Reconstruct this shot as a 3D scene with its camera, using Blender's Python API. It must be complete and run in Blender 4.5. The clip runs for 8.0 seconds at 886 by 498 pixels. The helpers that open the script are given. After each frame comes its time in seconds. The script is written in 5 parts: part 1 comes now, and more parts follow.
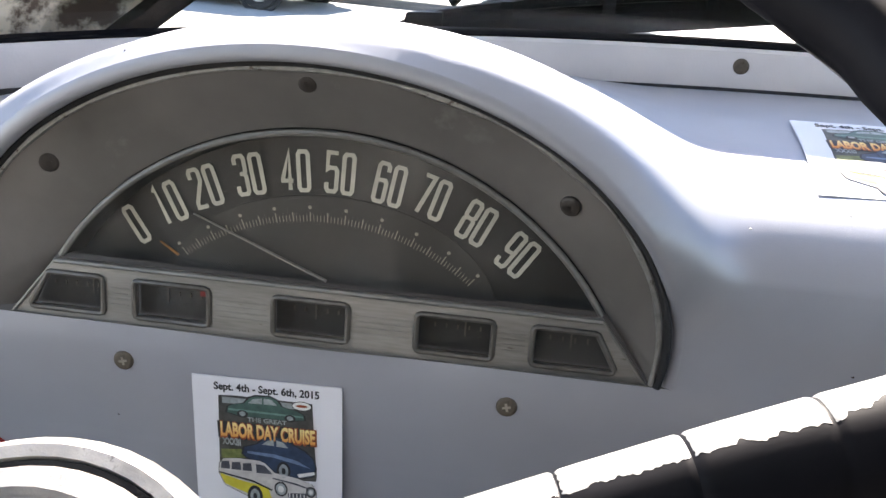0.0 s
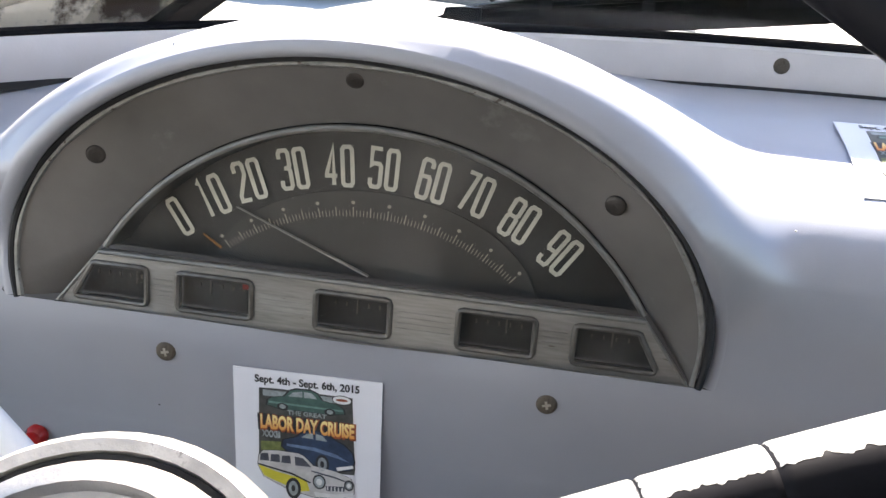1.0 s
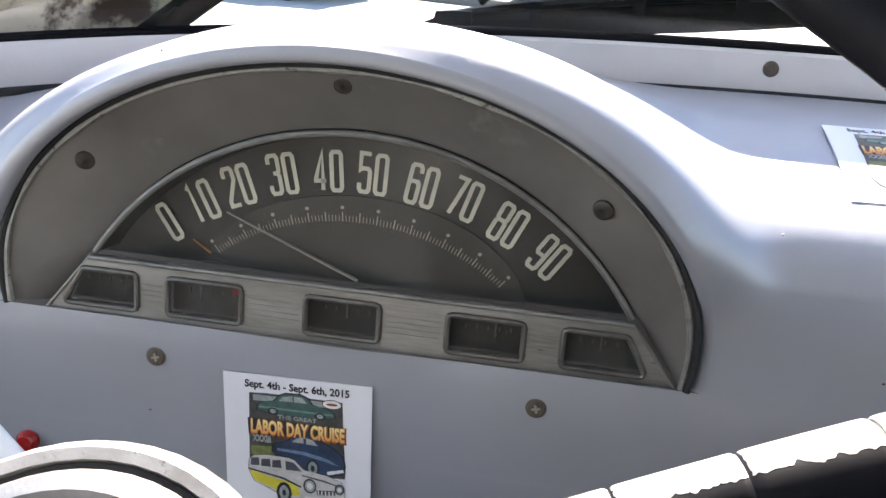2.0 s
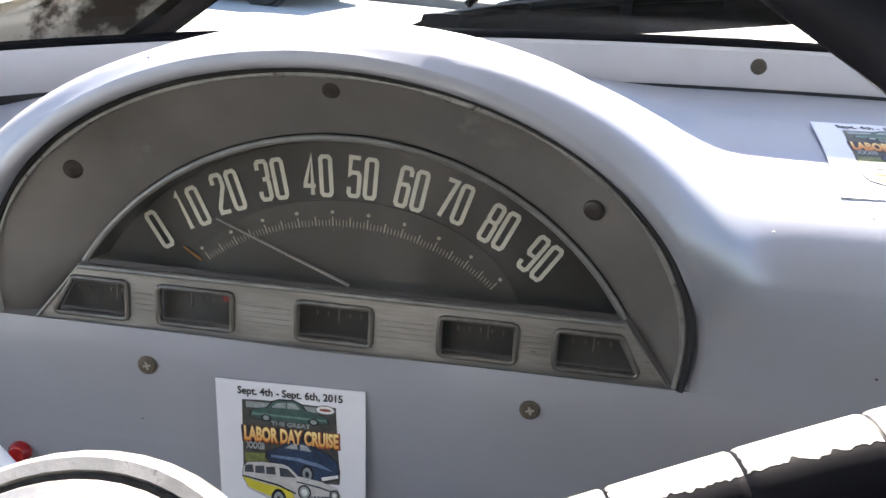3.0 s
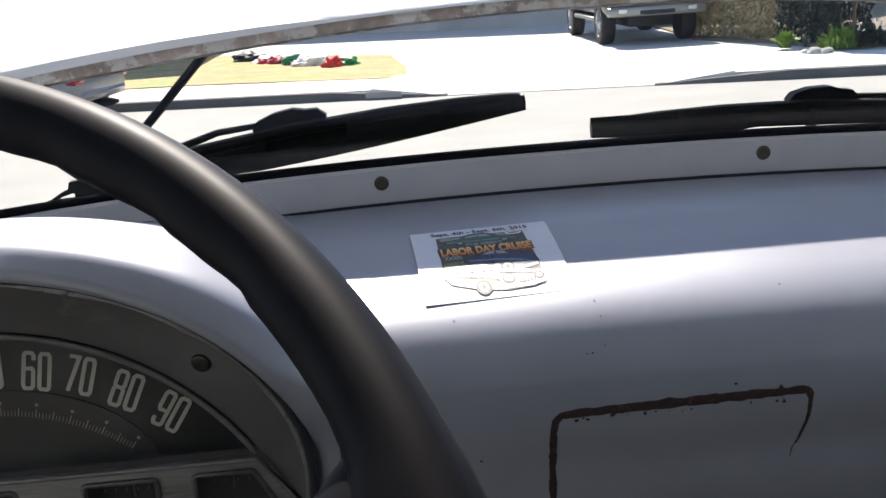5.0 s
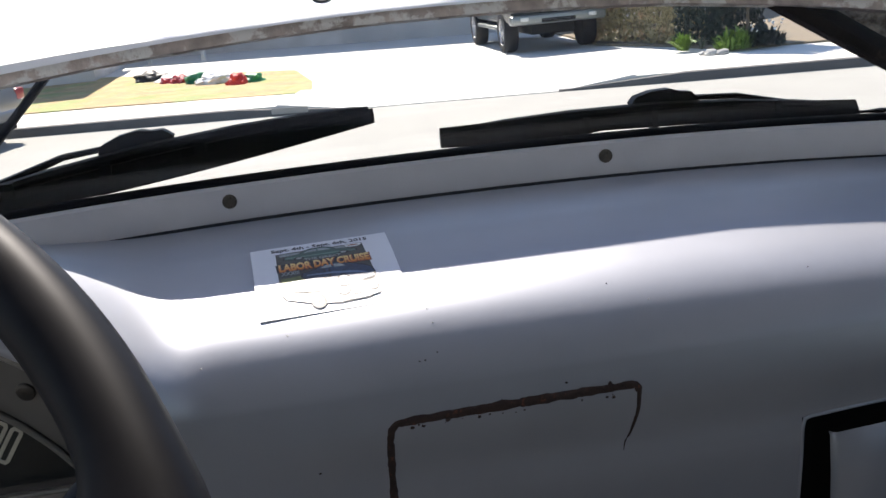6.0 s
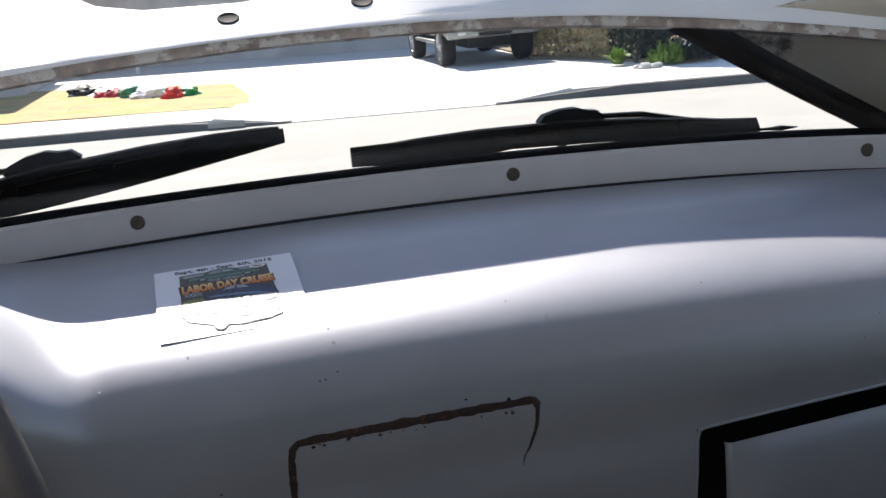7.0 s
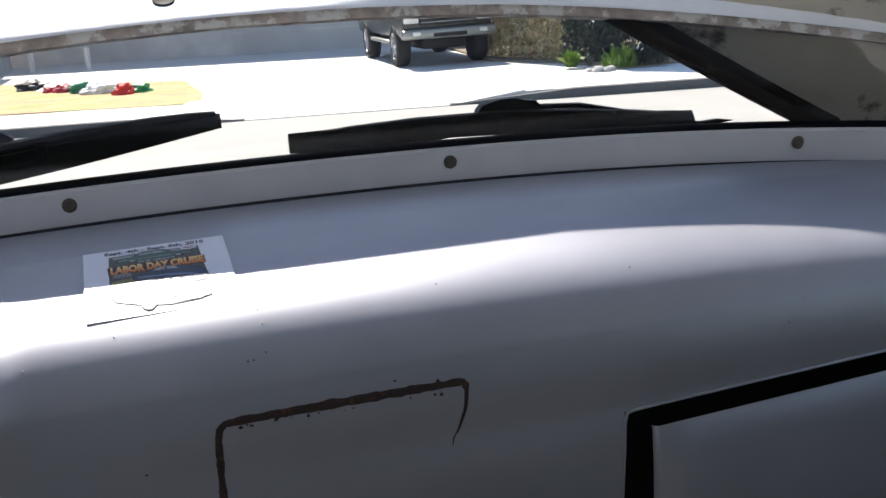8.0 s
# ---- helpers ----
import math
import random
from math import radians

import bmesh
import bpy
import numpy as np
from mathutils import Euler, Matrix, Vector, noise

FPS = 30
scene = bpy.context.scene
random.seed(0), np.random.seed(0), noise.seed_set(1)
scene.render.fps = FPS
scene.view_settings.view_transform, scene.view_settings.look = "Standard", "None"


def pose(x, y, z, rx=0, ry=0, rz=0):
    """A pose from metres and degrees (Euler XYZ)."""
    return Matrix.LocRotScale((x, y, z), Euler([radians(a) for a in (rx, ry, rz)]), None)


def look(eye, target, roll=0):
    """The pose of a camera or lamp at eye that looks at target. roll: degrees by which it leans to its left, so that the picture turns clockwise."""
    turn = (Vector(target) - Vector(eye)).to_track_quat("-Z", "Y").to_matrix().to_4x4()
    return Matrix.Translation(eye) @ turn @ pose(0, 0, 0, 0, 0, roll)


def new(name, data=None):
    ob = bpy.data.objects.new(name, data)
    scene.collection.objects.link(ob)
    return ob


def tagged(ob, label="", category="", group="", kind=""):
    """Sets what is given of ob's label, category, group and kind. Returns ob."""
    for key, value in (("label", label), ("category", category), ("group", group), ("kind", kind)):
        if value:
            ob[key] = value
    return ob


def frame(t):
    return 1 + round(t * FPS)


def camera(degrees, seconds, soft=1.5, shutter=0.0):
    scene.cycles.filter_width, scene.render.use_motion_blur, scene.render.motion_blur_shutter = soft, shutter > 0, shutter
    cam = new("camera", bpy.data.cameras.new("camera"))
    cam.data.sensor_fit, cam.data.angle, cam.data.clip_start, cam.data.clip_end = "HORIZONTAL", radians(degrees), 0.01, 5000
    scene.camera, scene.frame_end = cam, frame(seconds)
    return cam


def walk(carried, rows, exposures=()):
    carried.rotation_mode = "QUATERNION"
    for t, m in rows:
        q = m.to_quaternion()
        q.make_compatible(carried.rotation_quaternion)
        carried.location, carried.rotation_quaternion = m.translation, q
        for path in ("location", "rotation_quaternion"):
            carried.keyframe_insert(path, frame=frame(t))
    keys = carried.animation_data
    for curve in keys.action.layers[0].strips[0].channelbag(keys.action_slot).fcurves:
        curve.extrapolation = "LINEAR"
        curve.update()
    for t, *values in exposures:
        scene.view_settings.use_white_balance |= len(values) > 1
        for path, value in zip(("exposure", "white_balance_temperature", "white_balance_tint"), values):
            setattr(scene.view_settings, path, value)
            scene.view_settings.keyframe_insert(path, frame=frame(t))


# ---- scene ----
cam = camera(45.0, 8.0)
PATH = [
    (0, (0.023, -0.018, 1.534), (-0.194, 1.868, 0.905), 4.1),
    (0.5, (0.015, -0.021, 1.535), (-0.209, 1.859, 0.891), 4.7),
    (1, (0.011, -0.02, 1.536), (-0.234, 1.856, 0.889), 4.7),
    (2.5, (0.016, -0.02, 1.539), (-0.217, 1.859, 0.895), 4.3),
    (3, (0.015, -0.019, 1.538), (-0.211, 1.862, 0.899), 3.7),
    (3.5, (0.023, -0.02, 1.543), (-0.159, 1.871, 0.917), 2.8),
    (4, (0.054, -0.026, 1.557), (-0.021, 1.882, 0.961), 0.3),
    (4.5, (0.091, -0.041, 1.571), (0.116, 1.882, 1.019), -2.3),
    (5, (0.113, -0.053, 1.581), (0.23, 1.879, 1.078), -3.9),
    (5.2, (0.125, -0.055, 1.582), (0.278, 1.876, 1.082), -4.5),
    (6.5, (0.165, -0.07, 1.578), (0.496, 1.841, 1.09), -5.3),
    (7, (0.175, -0.075, 1.583), (0.559, 1.827, 1.102), -5.2),
    (7.5, (0.183, -0.08, 1.578), (0.622, 1.812, 1.101), -4.9),
    (8, (0.185, -0.082, 1.573), (0.653, 1.801, 1.087), -4.1),
]
EXPOSURES = [(0.0, 2.62, 6950, 15), (0.5, 2.62, 6950, 15), (1.0, 2.72, 6950, 15), (2.5, 2.72, 6950, 15), (3.0, 2.62, 6950, 15), (3.5, 2.30, 6900, 15), (4.2, 1.70, 6700, 14), (4.8, 1.08, 6700, 14), (5.2, 1.02, 6700, 14), (8.0, 1.08, 6700, 14)]
walk(cam, [(t, look(eye, target, roll)) for t, eye, target, roll in PATH], EXPOSURES)

# ---- world, sun, exposure ----
SUN_AZ, SUN_EL = 3.0, 46.0          # degrees left of straight ahead, degrees up
world = bpy.data.worlds.new("sky")
world.use_nodes = True
scene.world = world
wn = world.node_tree.nodes
sky = wn.new("ShaderNodeTexSky")
sky.sky_type = "NISHITA"
sky.sun_disc = False
sky.sun_elevation = radians(SUN_EL)
sky.sun_rotation = radians(-SUN_AZ)
sky.air_density, sky.dust_density, sky.ozone_density = 1.0, 0.25, 1.6
wn["Background"].inputs[1].default_value = 0.10
world.node_tree.links.new(sky.outputs[0], wn["Background"].inputs[0])
sun_to = Vector((-math.sin(radians(SUN_AZ)) * math.cos(radians(SUN_EL)), math.cos(radians(SUN_AZ)) * math.cos(radians(SUN_EL)), math.sin(radians(SUN_EL))))
sun = new("sun", bpy.data.lights.new("sun", "SUN"))
sun.data.energy, sun.data.angle, sun.data.color = 5.0, radians(0.55), (1.0, 0.95, 0.87)
sun.matrix_world = look(sun_to * 50, (0, 0, 0))


# ---- materials ----
def paint(name, color, rough=0.5, metal=0.0, vary=0.12, scale=40.0, bump=0.0, bump_scale=200.0, coat=0.0, speck=None, speck_amount=0.0, speck_scale=30.0, spec=0.5, streak=None, gloss_vary=0.08):
    """A surface with broad and fine variation of tone and gloss, fine relief, and optional specks or stains of a second colour."""
    m = bpy.data.materials.new(name)
    m.use_nodes = True
    nt = m.node_tree
    n, l = nt.nodes, nt.links
    b = n["Principled BSDF"]
    tc = n.new("ShaderNodeTexCoord")
    src = tc.outputs["Object"]
    if streak:
        mp = n.new("ShaderNodeMapping")
        mp.inputs["Scale"].default_value = streak
        l.new(src, mp.inputs[0])
        src = mp.outputs[0]
    n1 = n.new("ShaderNodeTexNoise")
    n1.inputs["Scale"].default_value, n1.inputs["Detail"].default_value = scale, 6
    n2 = n.new("ShaderNodeTexNoise")
    n2.inputs["Scale"].default_value, n2.inputs["Detail"].default_value = scale * 0.17, 4
    l.new(src, n1.inputs[0]), l.new(src, n2.inputs[0])
    add = n.new("ShaderNodeMath")
    add.operation = "ADD"
    l.new(n1.outputs[0], add.inputs[0]), l.new(n2.outputs[0], add.inputs[1])
    ramp = n.new("ShaderNodeMapRange")
    ramp.inputs["From Min"].default_value, ramp.inputs["From Max"].default_value = 0.6, 1.4
    ramp.inputs["To Min"].default_value, ramp.inputs["To Max"].default_value = 1 - vary, 1 + vary
    l.new(add.outputs[0], ramp.inputs[0])
    mul = n.new("ShaderNodeMix")
    mul.data_type, mul.blend_type = "RGBA", "MULTIPLY"
    mul.inputs["Factor"].default_value = 1.0
    mul.inputs[6].default_value = (*color, 1)
    l.new(ramp.outputs[0], mul.inputs[7])
    col = mul.outputs[2]
    if speck:
        n3 = n.new("ShaderNodeTexNoise")
        n3.inputs["Scale"].default_value, n3.inputs["Detail"].default_value, n3.inputs["Roughness"].default_value = speck_scale, 8, 0.65
        l.new(src, n3.inputs[0])
        th = n.new("ShaderNodeMapRange")
        th.inputs["From Min"].default_value, th.inputs["From Max"].default_value = 0.72 - speck_amount, 0.78 - speck_amount
        l.new(n3.outputs[0], th.inputs[0])
        mx = n.new("ShaderNodeMix")
        mx.data_type = "RGBA"
        l.new(th.outputs[0], mx.inputs["Factor"]), l.new(col, mx.inputs[6])
        mx.inputs[7].default_value = (*speck, 1)
        col = mx.outputs[2]
    l.new(col, b.inputs["Base Color"])
    rr = n.new("ShaderNodeMapRange")
    rr.inputs["From Min"].default_value, rr.inputs["From Max"].default_value = 0.3, 0.7
    rr.inputs["To Min"].default_value, rr.inputs["To Max"].default_value = max(rough - gloss_vary, 0.02), min(rough + gloss_vary, 1)
    b.inputs["Roughness"].default_value = rough
    if gloss_vary:
        l.new(n2.outputs[0], rr.inputs[0]), l.new(rr.outputs[0], b.inputs["Roughness"])
    b.inputs["Metallic"].default_value, b.inputs["Coat Weight"].default_value, b.inputs["Specular IOR Level"].default_value = metal, coat, spec
    b.inputs["Coat Roughness"].default_value = 0.08
    if bump:
        n4 = n.new("ShaderNodeTexNoise")
        n4.inputs["Scale"].default_value, n4.inputs["Detail"].default_value = bump_scale, 4
        l.new(src, n4.inputs[0])
        bp = n.new("ShaderNodeBump")
        bp.inputs["Strength"].default_value, bp.inputs["Distance"].default_value = bump, 0.002
        l.new(n4.outputs[0], bp.inputs["Height"]), l.new(bp.outputs[0], b.inputs["Normal"])
    return m


def clear(name, tint=(1, 1, 1), gloss=1.0, dirt=0.0):
    """A thin clear pane: see-through, mirroring more at a slant, with a film of dust."""
    m = bpy.data.materials.new(name)
    m.use_nodes = True
    n, l = m.node_tree.nodes, m.node_tree.links
    n.remove(n["Principled BSDF"])
    tr, gl, fr, mx = n.new("ShaderNodeBsdfTransparent"), n.new("ShaderNodeBsdfGlossy"), n.new("ShaderNodeFresnel"), n.new("ShaderNodeMixShader")
    tr.inputs[0].default_value = (*tint, 1)
    gl.inputs["Roughness"].default_value = 0.04
    fr.inputs[0].default_value = 1.45
    mm = n.new("ShaderNodeMath")
    mm.operation, mm.inputs[1].default_value = "MULTIPLY", gloss
    l.new(fr.outputs[0], mm.inputs[0]), l.new(mm.outputs[0], mx.inputs[0]), l.new(tr.outputs[0], mx.inputs[1]), l.new(gl.outputs[0], mx.inputs[2])
    out = mx.outputs[0]
    if dirt:
        df, m2, nz, mr, tc = n.new("ShaderNodeBsdfDiffuse"), n.new("ShaderNodeMixShader"), n.new("ShaderNodeTexNoise"), n.new("ShaderNodeMapRange"), n.new("ShaderNodeTexCoord")
        df.inputs[0].default_value = (0.6, 0.58, 0.54, 1)
        nz.inputs["Scale"].default_value, nz.inputs["Detail"].default_value = 25, 8
        l.new(tc.outputs["Object"], nz.inputs[0])
        mr.inputs["From Min"].default_value, mr.inputs["From Max"].default_value, mr.inputs["To Max"].default_value = 0.35, 0.75, dirt
        l.new(nz.outputs[0], mr.inputs[0]), l.new(mr.outputs[0], m2.inputs[0]), l.new(out, m2.inputs[1]), l.new(df.outputs[0], m2.inputs[2])
        out = m2.outputs[0]
    l.new(out, n["Material Output"].inputs[0])
    return m


SILVER = paint("silver_paint", (0.358, 0.368, 0.400), 0.42, 0.36, 0.09, 16, 0.03, 1500, gloss_vary=0.05, spec=0.25)
SILVER.node_tree.nodes["Principled BSDF"].inputs["Specular Tint"].default_value = (0.7, 0.74, 0.82, 1)
SILVER_TRIM = paint("silver_trim_paint", (0.56, 0.54, 0.54), 0.5, 0.1, 0.06, 50, 0.06, 700, speck=(0.2, 0.17, 0.14), speck_amount=-0.07, speck_scale=200)
RUST = paint("rusty_gap", (0.042, 0.024, 0.019), 0.9, 0, 0.5, 300, 0.5, 400, speck=(0.13, 0.05, 0.03), speck_amount=0.13, speck_scale=250)
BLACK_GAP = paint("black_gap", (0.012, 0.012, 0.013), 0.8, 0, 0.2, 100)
BEZEL = paint("bezel_grey", (0.120, 0.113, 0.104), 0.40, 0.3, 0.45, 22, 0.04, 600, speck=(0.17, 0.163, 0.15), speck_amount=0.10, speck_scale=17, gloss_vary=0.14)
TRIM_LINE = paint("dull_trim", (0.20, 0.195, 0.18), 0.5, 0.5, 0.3, 150, 0.1, 400)
GAUGE_RIM = paint("tarnished_rim", (0.115, 0.108, 0.098), 0.45, 0.6, 0.35, 200, 0.1, 400)
RED_MARK = paint("red_gauge_mark", (0.22, 0.012, 0.010), 0.5, 0, 0.3, 300)
GAUGE_MARK = paint("faded_marks", (0.11, 0.10, 0.085), 0.7, 0, 0.4, 300)
WORN_EDGE = paint("worn_chrome_edge", (0.24, 0.235, 0.22), 0.45, 0.5, 0.35, 250, 0.2, 500, speck=(0.08, 0.06, 0.05), speck_amount=0.12, speck_scale=160)
ALU = paint("brushed_aluminium", (0.27, 0.262, 0.245), 0.42, 0.7, 0.26, 90, 0.15, 300, speck=(0.12, 0.10, 0.08), speck_amount=0.06, speck_scale=60, streak=(1, 1, 9))
DIAL = paint("dial_black", (0.027, 0.026, 0.025), 0.5, 0, 0.35, 40, speck=(0.045, 0.042, 0.038), speck_amount=0.06, speck_scale=28)
DIAL_IN = paint("dial_inner", (0.05, 0.047, 0.044), 0.6, 0, 0.3, 40)
DIGIT = paint("digit_cream", (0.56, 0.55, 0.48), 0.6, 0, 0.15, 200)
TICK = paint("tick_cream", (0.36, 0.34, 0.28), 0.6, 0, 0.15, 200)
ORANGE = paint("orange_paint", (0.35, 0.15, 0.04), 0.6, 0, 0.2, 200)
NEEDLE = paint("needle_grey", (0.34, 0.33, 0.31), 0.35, 0.2, 0.1, 200)
GAUGE = paint("gauge_card", (0.035, 0.033, 0.032), 0.7, 0, 0.3, 120, speck=(0.10, 0.09, 0.08), speck_amount=0.05, speck_scale=180)
CLEAR = clear("gauge_glass", (0.93, 0.92, 0.89), 0.15, 0.07)
BRASS = paint("old_brass", (0.095, 0.078, 0.058), 0.6, 0.3, 0.35, 500, 0.2, 900, speck=(0.05, 0.035, 0.025), speck_amount=0.15, speck_scale=400)
STEEL = paint("dull_steel", (0.55, 0.52, 0.46), 0.35, 0.9, 0.2, 500)
RUBBER = paint("black_rubber", (0.006, 0.006, 0.0075), 0.7, 0, 0.35, 80, 0.25, 300, speck=(0.03, 0.028, 0.027), speck_amount=0.0, speck_scale=90, spec=0.06)
PILLAR_RUBBER = paint("brown_black_rubber", (0.030, 0.025, 0.022), 0.75, 0, 0.4, 60, 0.2, 250, speck=(0.055, 0.042, 0.034), speck_amount=0.08, speck_scale=50, spec=0.2)
WHEEL = paint("wheel_black", (0.0075, 0.0075, 0.0095), 0.44, 0, 0.4, 60, 0.0, 700, speck=(0.05, 0.047, 0.045), speck_amount=-0.05, speck_scale=260, spec=0.07)
CHROME = paint("pitted_chrome", (0.42, 0.405, 0.385), 0.45, 0.9, 0.2, 120, 0.10, 800, speck=(0.22, 0.21, 0.2), speck_amount=0.08, speck_scale=260)
WHITE_METAL = paint("white_header_paint", (0.90, 0.90, 0.90), 0.5, 0, 0.05, 20, 0.05, 300, speck=(0.45, 0.38, 0.32), speck_amount=-0.05, speck_scale=40)
RUST_EDGE = paint("rusty_flange", (0.47, 0.395, 0.345), 0.8, 0.0, 0.45, 120, 0.4, 300, speck=(0.74, 0.71, 0.66), speck_amount=0.225, speck_scale=55)
# rust stains, made heavier to stand in for shade on the left pillar
BEIGE = paint("beige_pillar_paint", (0.62, 0.56, 0.46), 0.65, 0, 0.15, 18, 0.1, 200, speck=(0.10, 0.07, 0.05), speck_amount=0.16, speck_scale=15)
PAPER = paint("white_card", (0.70, 0.70, 0.73), 0.35, 0, 0.03, 40)
INK = paint("ink_black", (0.02, 0.02, 0.022), 0.5)
CLOTH_SEAT = paint("seat_vinyl", (0.07, 0.066, 0.062), 0.6, 0, 0.2, 30, 0.2, 300)


# ---- mesh helpers ----
def part(name, bm, mat, parent=None, label="", smooth=True, flip=None):
    """Links a bmesh as one mesh object, under a thing or a part where one is given."""
    if flip is not False:
        bmesh.ops.recalc_face_normals(bm, faces=bm.faces)
    me = bpy.data.meshes.new(name)
    bm.to_mesh(me)
    bm.free()
    for m in mat if isinstance(mat, (list, tuple)) else [mat]:
        me.materials.append(m)
    if smooth:
        me.shade_smooth()
        me.set_sharp_from_angle(angle=radians(38))
    return hold(name, me, parent, label)


def hold(name, me, parent=None, label="", m=None):
    ob = new(name, me)
    if parent is not None:
        ob.parent = parent
        if parent.type == "EMPTY":
            ob.matrix_parent_inverse = parent.matrix_basis.inverted()
    if m is not None:
        ob.matrix_basis = m
    if label:
        ob["label"] = label
    return ob


def thing(name, place, label, category, group="", kind=""):
    ob = new(name)
    ob.empty_display_size = 0.02
    ob.matrix_basis = Matrix.Translation(place)
    return tagged(ob, label, category, group, kind)


def grid(bm, rows, close=False, mat=0, loop=False):
    vs = [[bm.verts.new(p) for p in r] for r in rows]
    n = len(vs)
    for i in range(n if loop else n - 1):
        a, b = vs[i], vs[(i + 1) % n]
        for j in range(len(a) if close else len(a) - 1):
            k = (j + 1) % len(a)
            f = bm.faces.new((a[j], a[k], b[k], b[j]))
            f.material_index = mat
    return vs


def box(bm, x0, x1, y0, y1, z0, z1, m=None, mat=0):
    c = [Vector((x, y, z)) for x in (x0, x1) for y in (y0, y1) for z in (z0, z1)]
    v = [bm.verts.new(m @ p if m is not None else p) for p in c]
    for q in ((0, 1, 3, 2), (4, 6, 7, 5), (0, 4, 5, 1), (2, 3, 7, 6), (0, 2, 6, 4), (1, 5, 7, 3)):
        bm.faces.new([v[i] for i in q]).material_index = mat


def bevelled(bm, width, segments=2):
    bmesh.ops.bevel(bm, geom=bm.edges[:], offset=width, segments=segments, affect="EDGES", profile=0.5)


def tube(bm, pts, r, n=10, cap=True, flat=1.0, up=(0, 0, 1), loop=False, mat=0):
    """A swept round or flattened bar; r is a number or one number a point."""
    pts = [Vector(p) for p in pts]
    rows = []
    for i, p in enumerate(pts):
        if loop:
            d = (pts[(i + 1) % len(pts)] - pts[i - 1]).normalized()
        else:
            d = (pts[min(i + 1, len(pts) - 1)] - pts[max(i - 1, 0)]).normalized()
        a = d.cross(Vector(up))
        a = a.normalized() if a.length > 1e-4 else d.orthogonal().normalized()
        b = a.cross(d)
        rr = r[i] if isinstance(r, (list, tuple)) else r
        rows.append([p + rr * (math.cos(2 * math.pi * k / n) * a + flat * math.sin(2 * math.pi * k / n) * b) for k in range(n)])
    vs = grid(bm, rows, close=True, loop=loop, mat=mat)
    if cap and not loop:
        bm.faces.new(vs[0]).material_index = mat
        bm.faces.new(vs[-1][::-1]).material_index = mat


def lathe(bm, prof, n=24, m=None, mat=0):
    """Turns a profile of (radius, height) round the z axis of m."""
    m = m or Matrix()
    rows = [[m @ Vector((r * math.cos(2 * math.pi * k / n), r * math.sin(2 * math.pi * k / n), h)) for k in range(n)] for r, h in prof]
    vs = grid(bm, rows, close=True, mat=mat)
    bm.faces.new(vs[-1]).material_index = mat
    bm.faces.new(vs[0][::-1]).material_index = mat


def slab(bm, outline, y0, y1, mat=0):
    """A plate with an outline of (x, z) between two depths."""
    a = [bm.verts.new((x, y0, z)) for x, z in outline]
    b = [bm.verts.new((x, y1, z)) for x, z in outline]
    bm.faces.new(a).material_index = mat
    bm.faces.new(b[::-1]).material_index = mat
    for i in range(len(a)):
        k = (i + 1) % len(a)
        bm.faces.new((a[i], b[i], b[k], a[k])).material_index = mat


def letters(body, size, width=1.0, depth=0.0002, bold=0.0, align="CENTER"):
    """A mesh of words in the built-in font, in the x-y plane."""
    cu = bpy.data.curves.new("words", "FONT")
    cu.body, cu.size, cu.extrude, cu.offset, cu.align_x, cu.align_y = body, size, depth, bold, align, "CENTER"
    cu.resolution_u = 3
    ob = new("words", cu)
    me = bpy.data.meshes.new_from_object(ob.evaluated_get(bpy.context.evaluated_depsgraph_get()))
    bpy.data.objects.remove(ob)
    bpy.data.curves.remove(cu)
    me.transform(Matrix.Diagonal((width, 1, 1, 1)))
    return me


def blend(e0, e1, v):
    t = np.clip((v - e0) / (e1 - e0), 0, 1)
    return t * t * (3 - 2 * t)


# ---- dashboard body ----
XC, CX = 0.25, -0.0885              # middle of the cab, middle of the gauge cluster


def seam(x):
    """Where the moulding under the windscreen meets the shelf of the dashboard: depth and height."""
    d = np.minimum(np.abs(x - XC), 0.62)
    return 0.642 - 0.15 * d**2 - 1.1 * d**4, 1.436 - 0.06 * d**2


PROFILE = [(0.480, 1.06), (0.452, 1.15), (0.436, 1.23), (0.425, 1.30), (0.4215, 1.325), (0.4225, 1.345), (0.4230, 1.355), (0.4234, 1.3665), (0.4244, 1.376), (0.4266, 1.3855),
           (0.4302, 1.3945), (0.4357, 1.4030), (0.4425, 1.4098), (0.4512, 1.4154), (0.464, 1.4208), (0.50, 1.4310), (0.537, 1.4370), (0.58, 1.4368), (0.62, 1.4350), (0.70, 1.4330)]
AXIS_Y, AXIS_Z = 0.56, 1.30


